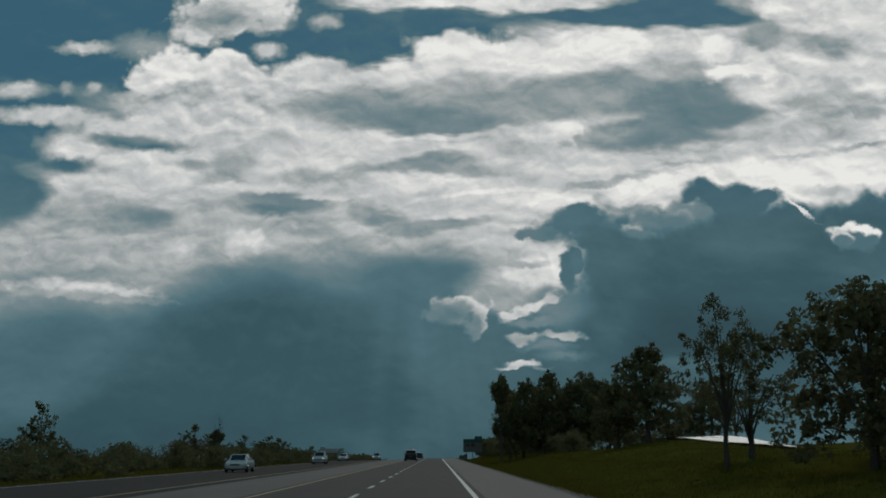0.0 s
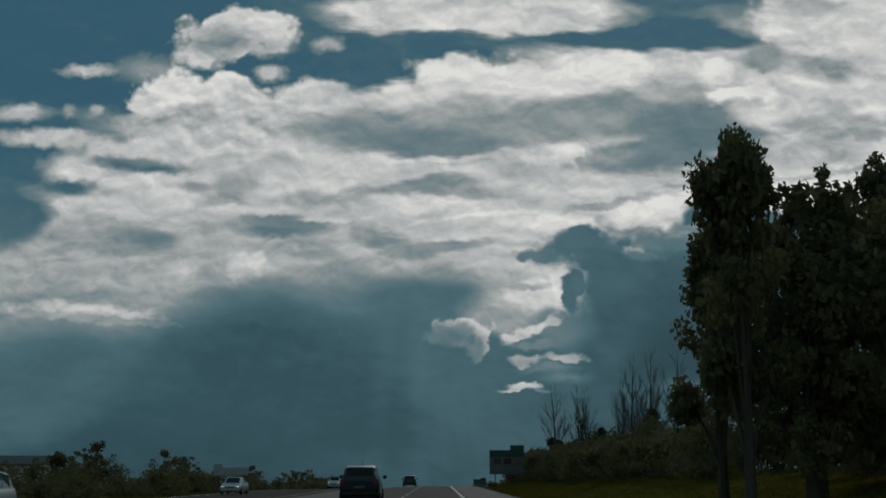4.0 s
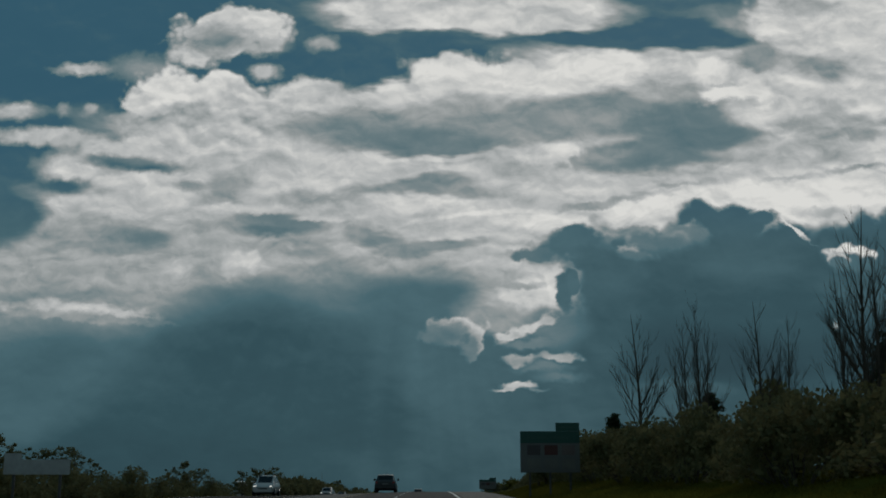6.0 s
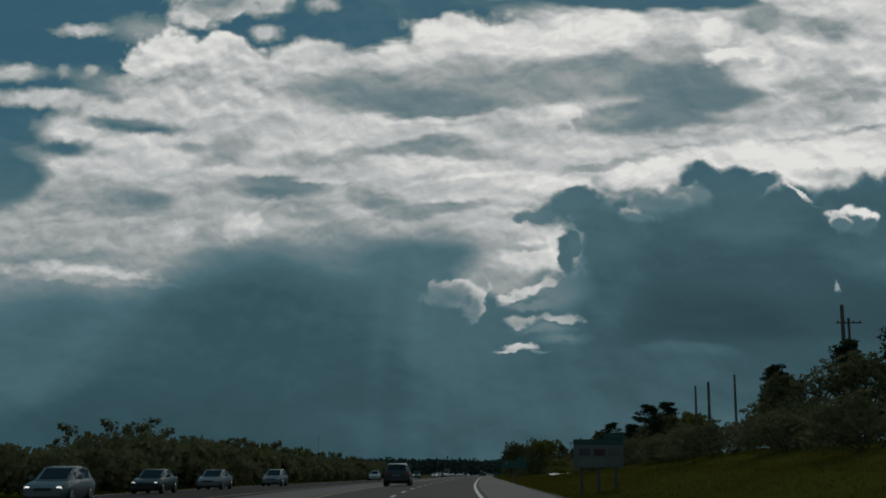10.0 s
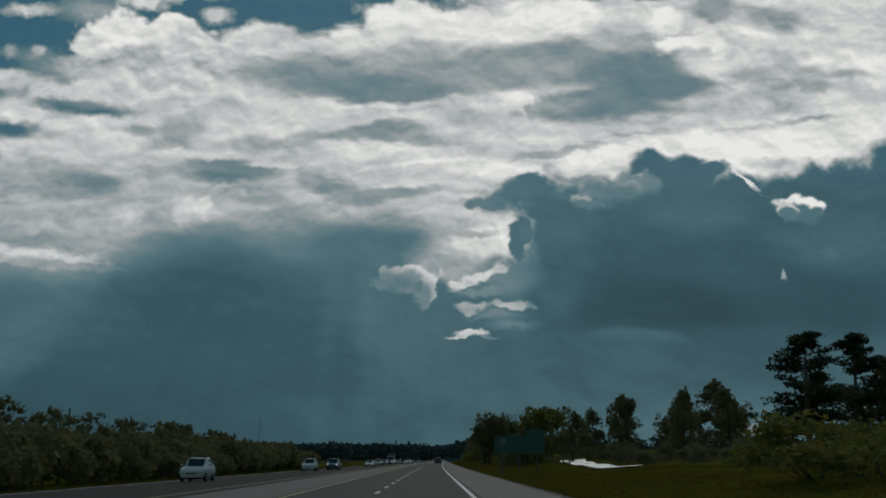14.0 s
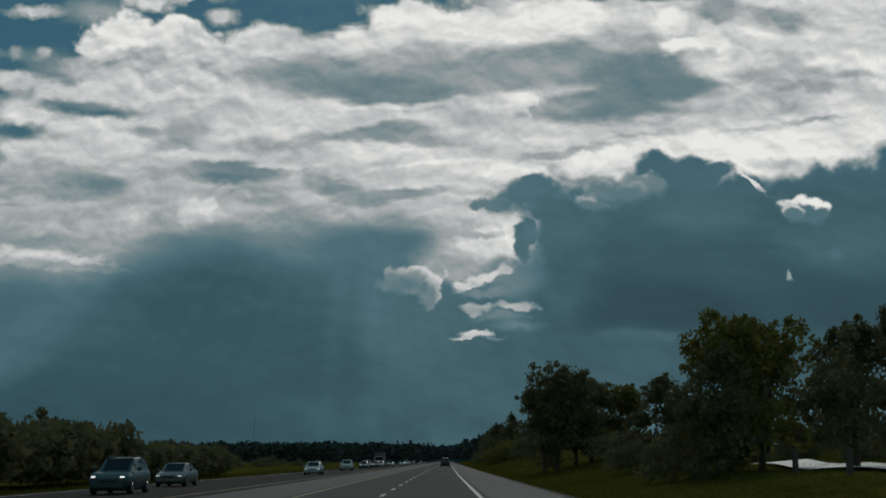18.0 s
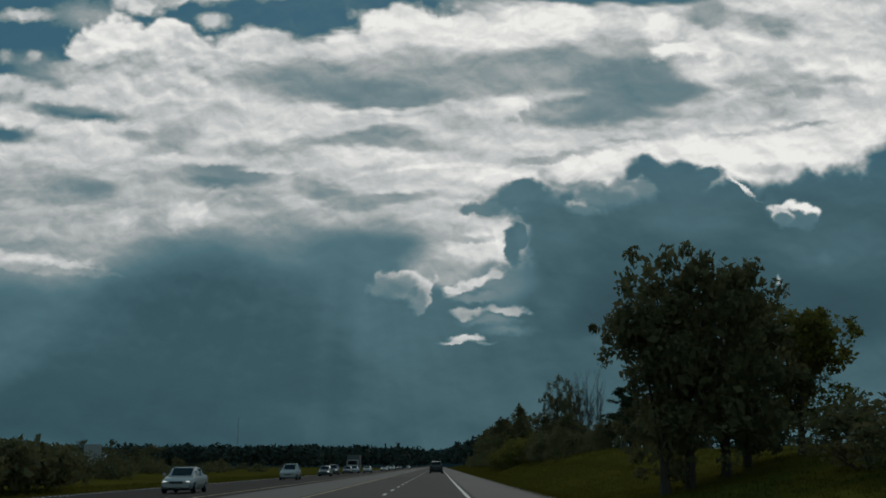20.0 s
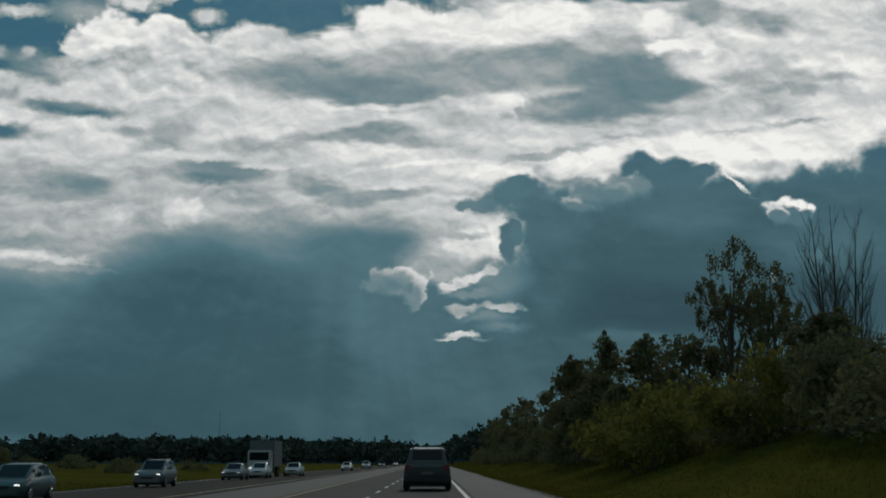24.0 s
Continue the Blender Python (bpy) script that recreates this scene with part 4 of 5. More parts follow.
# beside the first stretch
for i, (proto, s, off, h, w) in enumerate((
        (WIDE, 38, 13.8, 0.60, 0.62), (ROUND, 42, 17.5, 0.68, 0.8), (ROUND, 33, 16.5, 0.70, 0.75), (ROUND, 46, 22.0, 0.7, 0.8),
        (AIRY, 51, 12.3, 0.74, 0.5), (AIRY, 56, 14.6, 0.50, 0.6),
        (ROUND, 118, 20.6, 0.98, 1.12), (ROUND, 120, 18.0, 0.62, 0.8), (ROUND, 128, 28.0, 0.65, 0.7), (AIRY, 122, 30.0, 0.6, 0.6),
        (TALL, 163, 8.8, 1.2, 0.7), (ROUND, 167, 12.0, 1.10, 0.95), (ROUND, 170, 16.5, 1.15, 0.95), (WIDE, 173, 21.5, 1.12, 0.85), (ROUND, 178, 26.0, 0.85, 0.8), (ROUND, 168, 19.5, 0.98, 1.0), (WIDE, 166, 14.5, 0.92, 0.75), (WIDE, 172, 24.5, 0.95, 0.85), (ROUND, 164, 10.8, 0.8, 0.6),
        (TALL, 174, 10.6, 1.05, 0.8))):
    stand(proto, s, off, h, w, T * i)
# leafless trees over a thicket
for i, (proto, s, off, h, w) in enumerate((
        (BARE, 273, 13.9, 1.14, 1.1), (BARE_B, 279, 18.2, 1.08, 0.8), (BARE_B, 262, 15.4, 1.0, 0.7), (BARE, 245, 14.4, 0.80, 0.7), (BARE, 243, 18.0, 1.14, 0.9),
        (BARE_B, 240, 19.2, 1.10, 0.9), (BARE_B, 236, 16.2, 0.85, 0.7), (BARE, 226, 19.0, 1.02, 0.9), (BARE_B, 222, 21.0, 0.95, 0.8), (BARE, 216, 23.0, 0.9, 0.8),
        (BARE, 254, 21.0, 1.05, 0.8), (BARE_B, 268, 22.0, 0.95, 0.8), (SPRUCE, 246, 20.5, 0.62, 0.7), (SPRUCE, 282, 20.5, 0.62, 0.7), (SPRUCE, 297, 15.5, 0.55, 0.6))):
    stand(proto, s, off, h, w, T * i)
# the wooded bank past the first sign
bank_trees = ((ROUND, 312, 17.5, 0.46, 0.65), (WIDE, 319, 14.5, 0.44, 0.5), (SPRUCE, 322, 19.0, 0.56, 0.7), (ROUND, 326, 12.2, 0.50, 0.5), (WIDE, 330, 16.0, 0.45, 0.55), (SPRUCE, 327, 21.5, 0.52, 0.7),
              (ROUND, 333, 12.0, 0.46, 0.5), (ROUND, 336, 19.0, 0.42, 0.6), (WIDE, 345, 19.0, 0.42, 0.6), (SPRUCE, 350, 22.0, 0.54, 0.7), (ROUND, 356, 17.5, 0.45, 0.65), (ROUND, 364, 20.0, 0.50, 0.7),
              (SPRUCE, 369, 18.5, 0.52, 0.7), (WIDE, 376, 19.0, 0.44, 0.6), (SPRUCE, 383, 20.5, 0.56, 0.7), (ROUND, 388, 18.5, 0.42, 0.6), (SPRUCE, 402, 21.5, 0.60, 0.8), (ROUND, 408, 23.5, 0.50, 0.6),
              (SPRUCE, 420, 16.0, 0.38, 0.6), (ROUND, 430, 18.5, 0.44, 0.6), (TALL, 440, 20.0, 0.48, 0.7), (ROUND, 452, 19.0, 0.46, 0.6), (OLIVE, 462, 26.0, 0.66, 0.7), (ROUND, 470, 29.0, 0.62, 0.7),
              (PINE, 495, 25.5, 0.94, 1.2), (PINE_B, 497, 28.5, 1.0, 1.25), (ROUND, 493, 30.0, 0.78, 0.8), (PINE, 493, 22.8, 0.66, 0.9), (PINE, 524, 23.3, 0.86, 1.05), (PINE_B, 526, 24.5, 0.62, 0.9),
              (PINE, 543, 33.0, 1.05, 1.3), (ROUND, 545, 36.0, 0.85, 0.9), (ROUND, 643, 39.5, 1.18, 0.7), (ROUND, 644, 47.0, 1.15, 0.9), (TALL, 667, 34.0, 1.15, 0.8))
for i, (proto, s, off, h, w) in enumerate(bank_trees):
    stand(proto, s, off, h, w, T * i)
# round the side road and the big sign
for i, (proto, s, off, h, w) in enumerate((
        (ROUND, 640, 21.5, 0.82, 0.8), (OLIVE, 646, 16.4, 0.92, 0.8), (OLIVE, 650, 19.2, 0.95, 0.85), (ROUND, 641, 14.5, 0.72, 0.7), (ROUND, 676, 53.0, 1.4, 1.4),
        (ROUND, 680, 46.0, 1.2, 1.1), (ROUND, 686, 36.0, 1.22, 1.0), (WIDE, 668, 44.0, 0.9, 0.9), (ROUND, 690, 30.0, 1.0, 0.9),
        (ROUND, 668, 17.0, 0.68, 0.8), (WIDE, 691, 10.6, 1.04, 0.85), (ROUND, 693, 12.6, 0.92, 0.85), (TALL, 690, 9.4, 0.84, 0.8), (ROUND, 697, 14.5, 0.82, 0.8), (OLIVE, 700, 18.0, 0.74, 0.8))):
    stand(proto, s, off, h, w, T * i)
# on and behind the last bank
for i, (proto, s, off, h, w) in enumerate((
        (PINE_B, 767, 20.5, 0.62, 0.8), (PINE, 782, 21.5, 0.75, 0.85), (ROUND, 774, 24.5, 0.65, 0.7), (ROUND, 792, 24.0, 0.7, 0.8), (ROUND, 806, 18.5, 0.6, 0.8), (ROUND, 800, 27.0, 0.7, 0.8),
        (ROUND, 816, 16.0, 0.50, 0.7), (ROUND, 826, 19.0, 0.50, 0.7), (AIRY, 851, 20.6, 1.46, 0.78), (AIRY, 853, 23.2, 1.40, 0.72), (AIRY, 847, 22.4, 1.2, 0.6), (BARE, 842, 25.0, 1.5, 0.95), (BARE_B, 840, 23.8, 1.38, 0.95), (BARE_B, 844, 26.4, 1.45, 0.9), (BUSH_PALE, 828, 10.6, 1.25, 1.15), (BUSH_PALE, 833, 13.0, 1.3, 1.2), (BUSH_PALE, 839, 11.5, 1.2, 1.1),
        (ROUND, 850, 15.0, 0.8, 0.8), (WIDE, 858, 19.0, 0.85, 0.8), (ROUND, 866, 13.5, 0.72, 0.8), (ROUND, 874, 12.8, 0.95, 0.8), (ROUND, 882, 15.8, 1.18, 0.8), (ROUND, 884, 14.0, 0.95, 0.8),
        (WIDE, 900, 17.0, 1.1, 0.9), (ROUND, 920, 14.0, 0.9, 0.9), (ROUND, 940, 16.0, 1.0, 0.9), (ROUND, 965, 15.0, 1.05, 0.9), (WIDE, 990, 17.0, 1.1, 0.9), (ROUND, 1020, 15.5, 1.1, 1.0),
        (ROUND, 1049, 16.5, 1.2, 1.0), (WIDE, 1080, 18.0, 1.2, 1.0), (ROUND, 1115, 17.0, 1.2, 1.0), (ROUND, 1146, 19.5, 1.3, 1.1))):
    stand(proto, s, off, h, w, T * i)
# the far side of the highway
for i, (proto, s, off, h, w) in enumerate((
        (ROUND, 150, -48, 0.78, 0.6), (TALL, 178, -31.5, 0.55, 0.6), (BARE, 176, -31.0, 0.78, 0.5), (ROUND, 184, -36.0, 0.6, 0.6), (ROUND, 225, -41, 0.55, 0.6), (TALL, 235, -33, 0.42, 0.5),
        (ROUND, 250, -34, 0.55, 0.6), (ROUND, 300, -38, 0.6, 0.7), (ROUND, 290, -45, 0.6, 0.7), (WIDE, 330, -42, 0.55, 0.7), (ROUND, 350, -46, 0.62, 0.7), (ROUND, 385, -40, 0.6, 0.7),
        (WIDE, 420, -46, 0.62, 0.7), (ROUND, 455, -44, 0.66, 0.8), (WIDE, 482, -42, 0.86, 0.8), (ROUND, 486, -46, 0.75, 0.8), (ROUND, 500, -42, 0.6, 0.8), (WIDE, 520, -44, 0.62, 0.8),
        (ROUND, 545, -46, 0.66, 0.8), (ROUND, 565, -50, 0.78, 0.9), (WIDE, 578, -52, 0.85, 0.8), (WIDE, 590, -50, 0.88, 0.8), (ROUND, 598, -53, 0.92, 0.8), (ROUND, 608, -49, 0.84, 0.8), (ROUND, 572, -46, 0.78, 0.8), (WIDE, 634, -53, 0.85, 0.9), (ROUND, 645, -50, 0.8, 0.8), (ROUND, 655, -53, 0.82, 0.8), (WIDE, 626, -56, 0.85, 0.8), (OLIVE, 690, -54, 0.86, 0.8), (OLIVE, 700, -56, 0.9, 0.8), (ROUND, 710, -54, 0.92, 0.8), (ROUND, 716, -58, 0.95, 0.8), (WIDE, 680, -57, 0.85, 0.8),(ROUND, 470, -44, 0.8, 0.8), (ROUND, 493, -43, 0.8, 0.8), (WIDE, 510, -45, 0.72, 0.8), (ROUND, 530, -43, 0.7, 0.8), (ROUND, 552, -45, 0.72, 0.8),
        (OLIVE, 725, -57, 0.9, 0.8), (ROUND, 731, -60, 0.85, 0.8), (ROUND, 738, -53, 0.85, 0.85), (WIDE, 748, -56, 0.8, 0.8), (ROUND, 762, -58, 0.75, 0.8), (ROUND, 745, -49, 0.55, 0.6), (TALL, 752, -55, 0.6, 0.7), (SPRUCE, 770, -60, 0.7, 0.8), (ROUND, 800, -66, 0.6, 0.8),
        (ROUND, 850, -72, 0.6, 0.8), (WIDE, 905, -62, 0.55, 0.9), (ROUND, 1000, -95, 0.9, 1.0), (ROUND, 935, -85, 0.75, 0.9), (WIDE, 960, -78, 0.6, 0.9))):
    stand(proto, s, off, h, w, T * i)
# the dense edge of the wood across the highway
rng = random.Random(9)
for i in range(30):
    s = 476 + i * 5.4 + rng.uniform(-1.5, 1.5)
    high = rng.uniform(0.52, 0.68) * (0.85 if 540 < s < 575 else 1.0)
    stand(OLIVE if s > 622 or i % 9 == 4 else ROUND, s, rng.uniform(-33, -28), high, high * 1.05, T * i)
# shrubs: thickets on both sides
rng = random.Random(5)
for s0, s1, o0, o1, gap, h0, h1, mat in ((196, 300, 13, 16, 4.2, 1.0, 1.6, BUSH), (200, 300, 18, 26, 5, 1.2, 1.8, BUSH), (304, 342, 13, 17, 4.5, 0.9, 1.5, BUSH), (342, 470, 14, 18, 5.5, 0.45, 0.9, BUSH),
                                         (452, 498, 13, 18, 6, 0.5, 0.85, BUSH_PALE), (128, 190, 14, 28, 6, 0.7, 1.2, BUSH), (26, 50, 16, 24, 4, 0.8, 1.3, BUSH),
                                         (530, 700, 27, 36, 7, 0.6, 1.1, BUSH), (640, 686, 11, 18, 6, 0.5, 1.0, BUSH), (780, 910, 12, 20, 5, 0.9, 1.4, BUSH), (820, 850, 11.5, 14.5, 5, 1.2, 1.6, BUSH_PALE),
                                         (910, 1150, 12, 18, 10, 1.0, 1.6, BUSH), (60, 330, -38, -28, 5, 0.8, 1.3, BUSH), (330, 470, -40, -30, 8, 0.7, 1.3, BUSH), (560, 800, -50, -36, 9, 0.8, 1.4, BUSH),
                                         (800, 1000, -62, -40, 14, 0.7, 1.2, BUSH)):
    s = s0
    while s < s1:
        stand(mat, s, rng.uniform(o0, o1), rng.uniform(h0, h1), rng.uniform(0.9, 1.4), rng.uniform(0, 6))
        s += gap * rng.uniform(0.6, 1.4)
for proto in PROTOTYPES:
    for o in (*proto.children_recursive, proto):
        bpy.data.objects.remove(o)


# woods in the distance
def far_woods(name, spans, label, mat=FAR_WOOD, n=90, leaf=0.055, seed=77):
    r = np.random.default_rng(seed)
    verts, faces, k = [], [], 0
    for s0, s1, o0, o1, count, h0, h1 in spans:
        count = int(count * 0.6)
        for _ in range(count):
            s, o = r.uniform(s0, s1), r.uniform(o0, o1)
            h = r.uniform(h0, h1) * (1.3 if s0 >= 1900 else 1.02 if s0 >= 1480 else 0.82)
            base = np.array(on_line(s, o, float(lie(s, o))))
            d = r.normal(size=(n, 3))
            d /= np.linalg.norm(d, axis=1)[:, None]
            p = base + np.array([0, 0, h * 0.55]) + d * np.array([h * 0.5, h * 0.5, h * 0.45]) * r.uniform(0.5, 1.02, (n, 1))
            a = r.normal(size=(n, 3)) * h * leaf
            b = r.normal(size=(n, 3)) * h * leaf
            verts.append(np.stack([p - a, p + b, p + a, p - b], 1).reshape(-1, 3))
            faces.append(np.arange(k, k + 4 * n).reshape(-1, 4))
            k += 4 * n
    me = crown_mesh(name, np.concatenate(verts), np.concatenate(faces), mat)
    return tagged(new(name, me), label, "woods", kind="stuff")


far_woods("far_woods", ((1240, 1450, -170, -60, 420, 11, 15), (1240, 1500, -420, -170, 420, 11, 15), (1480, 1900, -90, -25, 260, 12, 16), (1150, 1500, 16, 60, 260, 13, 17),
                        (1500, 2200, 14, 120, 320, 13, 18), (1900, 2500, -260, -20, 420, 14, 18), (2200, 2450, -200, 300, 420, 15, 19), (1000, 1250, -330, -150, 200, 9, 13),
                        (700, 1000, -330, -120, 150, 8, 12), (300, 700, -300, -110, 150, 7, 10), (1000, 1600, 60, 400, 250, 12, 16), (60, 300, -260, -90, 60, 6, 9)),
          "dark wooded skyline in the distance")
far_woods("hedge", ((440, 640, -27, -25, 120, 2.2, 4.2), (468, 652, -31, -27, 150, 3.4, 6.0), (396, 425, -31, -26, 50, 3.4, 4.6), (425, 470, -32, -27, 80, 4.6, 6.4), (650, 690, -33, -28, 90, 4.6, 6.6), (690, 740, -34, -28, 90, 3.6, 5.0)), "dense dark undergrowth at the edge of the wood", LEAF, 300, 0.045, 78)


# ================= grass =================
def grass(name, spans, label):
    """Many thin blades in tufts, three corners each."""
    r = np.random.default_rng(9)
    corners = []
    for s0, s1, o0, o1, count, h0, h1 in spans:
        s, o = r.uniform(s0, s1, count), o0 + (o1 - o0) * r.random(count) ** 1.3
        h = np.radians(heading(s))
        base = np.stack([np.interp(s, STATIONS, LINE_X) + o * np.cos(h), np.interp(s, STATIONS, LINE_Y) - o * np.sin(h), np.interp(s, STATIONS, LINE_Z) + lie(s, o) - 0.06], 1)
        for _ in range(5):
            g = r.random(count) * 6.28
            tall = r.uniform(h0, h1, count)[:, None]
            w = np.stack([np.cos(g), np.sin(g), 0 * g], 1) * r.uniform(0.012, 0.03, count)[:, None]
            foot = base + np.stack([r.normal(size=count) * 0.14, r.normal(size=count) * 0.14, 0 * g], 1)
            tip = foot + np.stack([r.normal(size=count) * 0.3, r.normal(size=count) * 0.3, 1 + 0 * g], 1) * tall
            corners.append(np.stack([foot - w, foot + w, tip], 1).reshape(-1, 3))
    v = np.concatenate(corners)
    me = bpy.data.meshes.new(name)
    me.from_pydata(v.tolist(), [], np.arange(len(v)).reshape(-1, 3).tolist())
    me.materials.append(BLADES)
    me.update()
    return tagged(new(name, me), label, "grass", kind="stuff")


grass("grass", ((20, 880, 4.6, 13, 60000, 0.06, 0.16), (20, 880, 12, 24, 24000, 0.08, 0.2), (40, 880, -32, -20.9, 12000, 0.15, 0.4), (880, 1300, 4.8, 14, 3000, 0.2, 0.5)),
      "unmown straw-green grass on the highway verge")


# ================= signs, poles, posts =================
SIGN_PINK = material("sign_faded_red", (0.14, 0.11, 0.105), 0.5, scale=0.8)
SIGN_OLIVE = material("sign_faded_olive", (0.15, 0.15, 0.14), 0.5, scale=0.8)
SIGN_DIM = material("sign_legend", (0.022, 0.092, 0.074), 0.5, scale=0.8)
def place(s, off, turn=0.0, up=0.0):
    """A pose on the ground at station s, facing back along the road when turn is 0."""
    p = on_line(s, off, float(lie(s, off)) + up)
    return Matrix.Translation(p) @ Matrix.Rotation(math.radians(turn - heading(s)), 4, "Z")


def post(parent, x, z1, r=0.07, name="post"):
    bm = boxed(x - r, x + r, 0.06, 0.06 + 2 * r, -0.5, z1, bevel=0.01)
    return part(name, bm, POST_STEEL, parent)


def service_sign(s, off, w=4.3, z0=1.7, z1=4.65, band=0.85):
    """A roadside services board: green head panel, pale field with plain coloured squares, and an exit tab."""
    sign = tagged(new("service_sign"), "roadside services sign with a green head and dim pale field", "road sign")
    sign.matrix_world = place(s, off)
    f, g = w / 4.3, (z1 - z0) / 2.95
    # the white field's shade is carried by its grey colour
    part("field_panel", boxed(0, w, -0.03, 0.03, z0, z1 - band, bevel=0.02), SHADED_WHITE, sign, "white sign panel with its shade in the grey colour")
    part("head_panel", boxed(0, w, -0.03, 0.03, z1 - band, z1, bevel=0.02), SIGN_GREEN, sign, "dark green sign panel")
    part("exit_tab", boxed(2.58 * f, w, -0.03, 0.03, z1 + 0.005, z1 + 0.62 * g, bevel=0.02), SIGN_GREEN, sign, "green exit tab")
    for x, z, mat in ((0.5, 1.25, SIGN_DARK), (1.75, 1.25, SIGN_RED), (3.0, 1.25, SIGN_PINK), (0.5, 0.28, SIGN_OLIVE), (1.75, 0.28, SIGN_OLIVE), (3.0, 0.28, SIGN_OLIVE)):
        part("logo_panel", boxed(x * f, (x + 0.95) * f, -0.045, -0.031, z0 + z * g, z0 + (z + 0.7) * g, bevel=0.006), mat, sign, "plain dim coloured square")
    for x0, x1, z, h in ((0.5, 2.0, z1 - band * 0.62, 0.16), (2.25, 3.6, z1 - band * 0.62, 0.16), (2.85, 3.95, z1 + 0.22 * g, 0.14)):
        part("legend_bar", boxed(x0 * f, x1 * f, -0.045, -0.031, z, z + h * g), SIGN_DIM, sign, "dim bar of lettering")
    for x in (0.16, 0.5, 0.84):
        post(sign, x * w, z1 - 0.1)
    return sign


def guide_sign(s, off, w, z0, z1, tab, turn=0.0, back=False, label=""):
    """A green guide sign on posts, with a border, bars for its lettering and an exit tab."""
    sign = tagged(new("guide_sign"), label or "large dark green highway guide sign with an exit tab", "road sign")
    sign.matrix_world = place(s, off, turn)
    face = STEEL if back else SIGN_GREEN
    part("panel", boxed(0, w, -0.03, 0.03, z0, z1, bevel=0.02), face, sign)
    if tab:
        part("exit_tab", boxed(tab[0], tab[1], -0.03, 0.03, z1 + 0.005, z1 + tab[2], bevel=0.015), face, sign, "small tab panel")
    if not back:
        for x0, x1, a, b in ((0.06, w - 0.06, z0 + 0.06, z0 + 0.10), (0.06, w - 0.06, z1 - 0.10, z1 - 0.06), (0.06, 0.10, z0 + 0.1, z1 - 0.1), (w - 0.10, w - 0.06, z0 + 0.1, z1 - 0.1)):
            part("border_bar", boxed(x0, x1, -0.04, -0.031, a, b), SIGN_DIM, sign, "thin pale border")
        part("route_shield", boxed(0.6, 1.1, -0.042, -0.031, z1 - 0.85, z1 - 0.25, bevel=0.005), SHADED_WHITE, sign, "dim pale route panel")
        for x0, x1, z in ((1.5, w - 0.5, z1 - 0.6), (0.5, w - 0.9, z0 + 0.35)):
            part("legend_bar", boxed(x0, x1, -0.04, -0.031, z, z + 0.26), SIGN_DIM, sign, "dim bar of lettering")
    for k in range(3 if w > 4 else 2):
        post(sign, w * (0.15 + 0.7 * k / (2 if w > 4 else 1)), z1 - 0.1)
    return sign


service_sign(281, 6.3)
guide_sign(563, 5.7, 4.75, 1.92, 3.6, (2.9, 4.75, 0.6))
service_sign(384, 6.4, 2.6, 1.35, 2.8, 0.28)
guide_sign(263, -24.6, 3.8, 2.0, 2.85, (0.0, 1.0, 0.35), back=True, label="back of a wide steel road sign on legs")
guide_sign(850, -60, 3.0, 2.0, 4.6, None, back=True, label="back of a pale upright road sign")


def utility_pole(s, off, height, lean=0.0, arms=1):
    pole = tagged(new("utility_pole"), "weathered wooden utility pole behind the trees", "utility pole")
    pole.matrix_world = place(s, off) @ Matrix.Rotation(math.radians(lean), 4, "Y")
    piece("shaft", mesh_of("shaft", *tube([(0, 0, -1.0), (0, 0, height * 0.5), (0, 0, height)], [0.17, 0.15, 0.11], 10), WOOD_POLE, True), pole)
    for k in range(arms):
        part("crossarm", boxed(-1.1, 1.1, -0.16, -0.06, height - 0.5 - 0.9 * k, height - 0.38 - 0.9 * k, bevel=0.01), WOOD_POLE, pole)
        for x in (-0.95, -0.4, 0.4, 0.95):
            bm = bmesh.new()
            bmesh.ops.create_cone(bm, cap_ends=True, segments=8, radius1=0.05, radius2=0.03, depth=0.16, matrix=Matrix.Translation((x, -0.11, height - 0.30 - 0.9 * k)))
            part("insulator", bm, SIGN_DARK, pole)
    return pole


for s, off, h, arms in ((128, 29, 8.5, 0), (427, 34, 12.0, 1), (459, 26, 9.2, 0), (432, 22.5, 7.3, 0), (395, 24, 9.0, 0), (452, 29, 9.6, 0), (538, 36, 11.0, 0), (755, 25.6, 7.6, 0), (765, 32.5, 9.2, 1), (800, 30, 7.0, 0), (610, -48, 8.0, 0), (690, -60, 9.5, 0)):
    utility_pole(s, off, h, 0.0, arms)


def marker_post(s, off):
    p = tagged(new("marker_post"), "slim white roadside marker post with a reflector", "marker post")
    p.matrix_world = place(s, off)
    part("stake", boxed(-0.05, 0.05, -0.015, 0.015, -0.3, 1.0, bevel=0.008), SHADED_WHITE, p)
    part("reflector", boxed(-0.035, 0.035, -0.022, -0.016, 0.78, 0.92), SIGN_RED, p, "small red reflector")
    return p


marker_post(425, 4.5)

# a mast far off on the skyline
mast = tagged(new("radio_mast"), "thin lattice radio mast far off on the skyline", "mast")
mast.matrix_world = place(2670, -330)
piece("shaft", mesh_of("shaft", *tube([(0, 0, 0), (0, 0, 76)], [0.8, 0.5], 4), STEEL), mast)


# ================= side road and buildings =================
def ribbon(name, points, width, lift, mat, label):
    verts, faces = [], []
    for i, (s, o) in enumerate(points):
        for w in (-width / 2, width / 2):
            verts.append(on_line(s, o + w, float(lie(s, o + w)) + lift))
    for i in range(len(points) - 1):
        faces.append((2 * i, 2 * i + 1, 2 * i + 3, 2 * i + 2))
    return tagged(new(name, mesh_of(name, verts, faces, mat)), label, "side road", kind="structure")


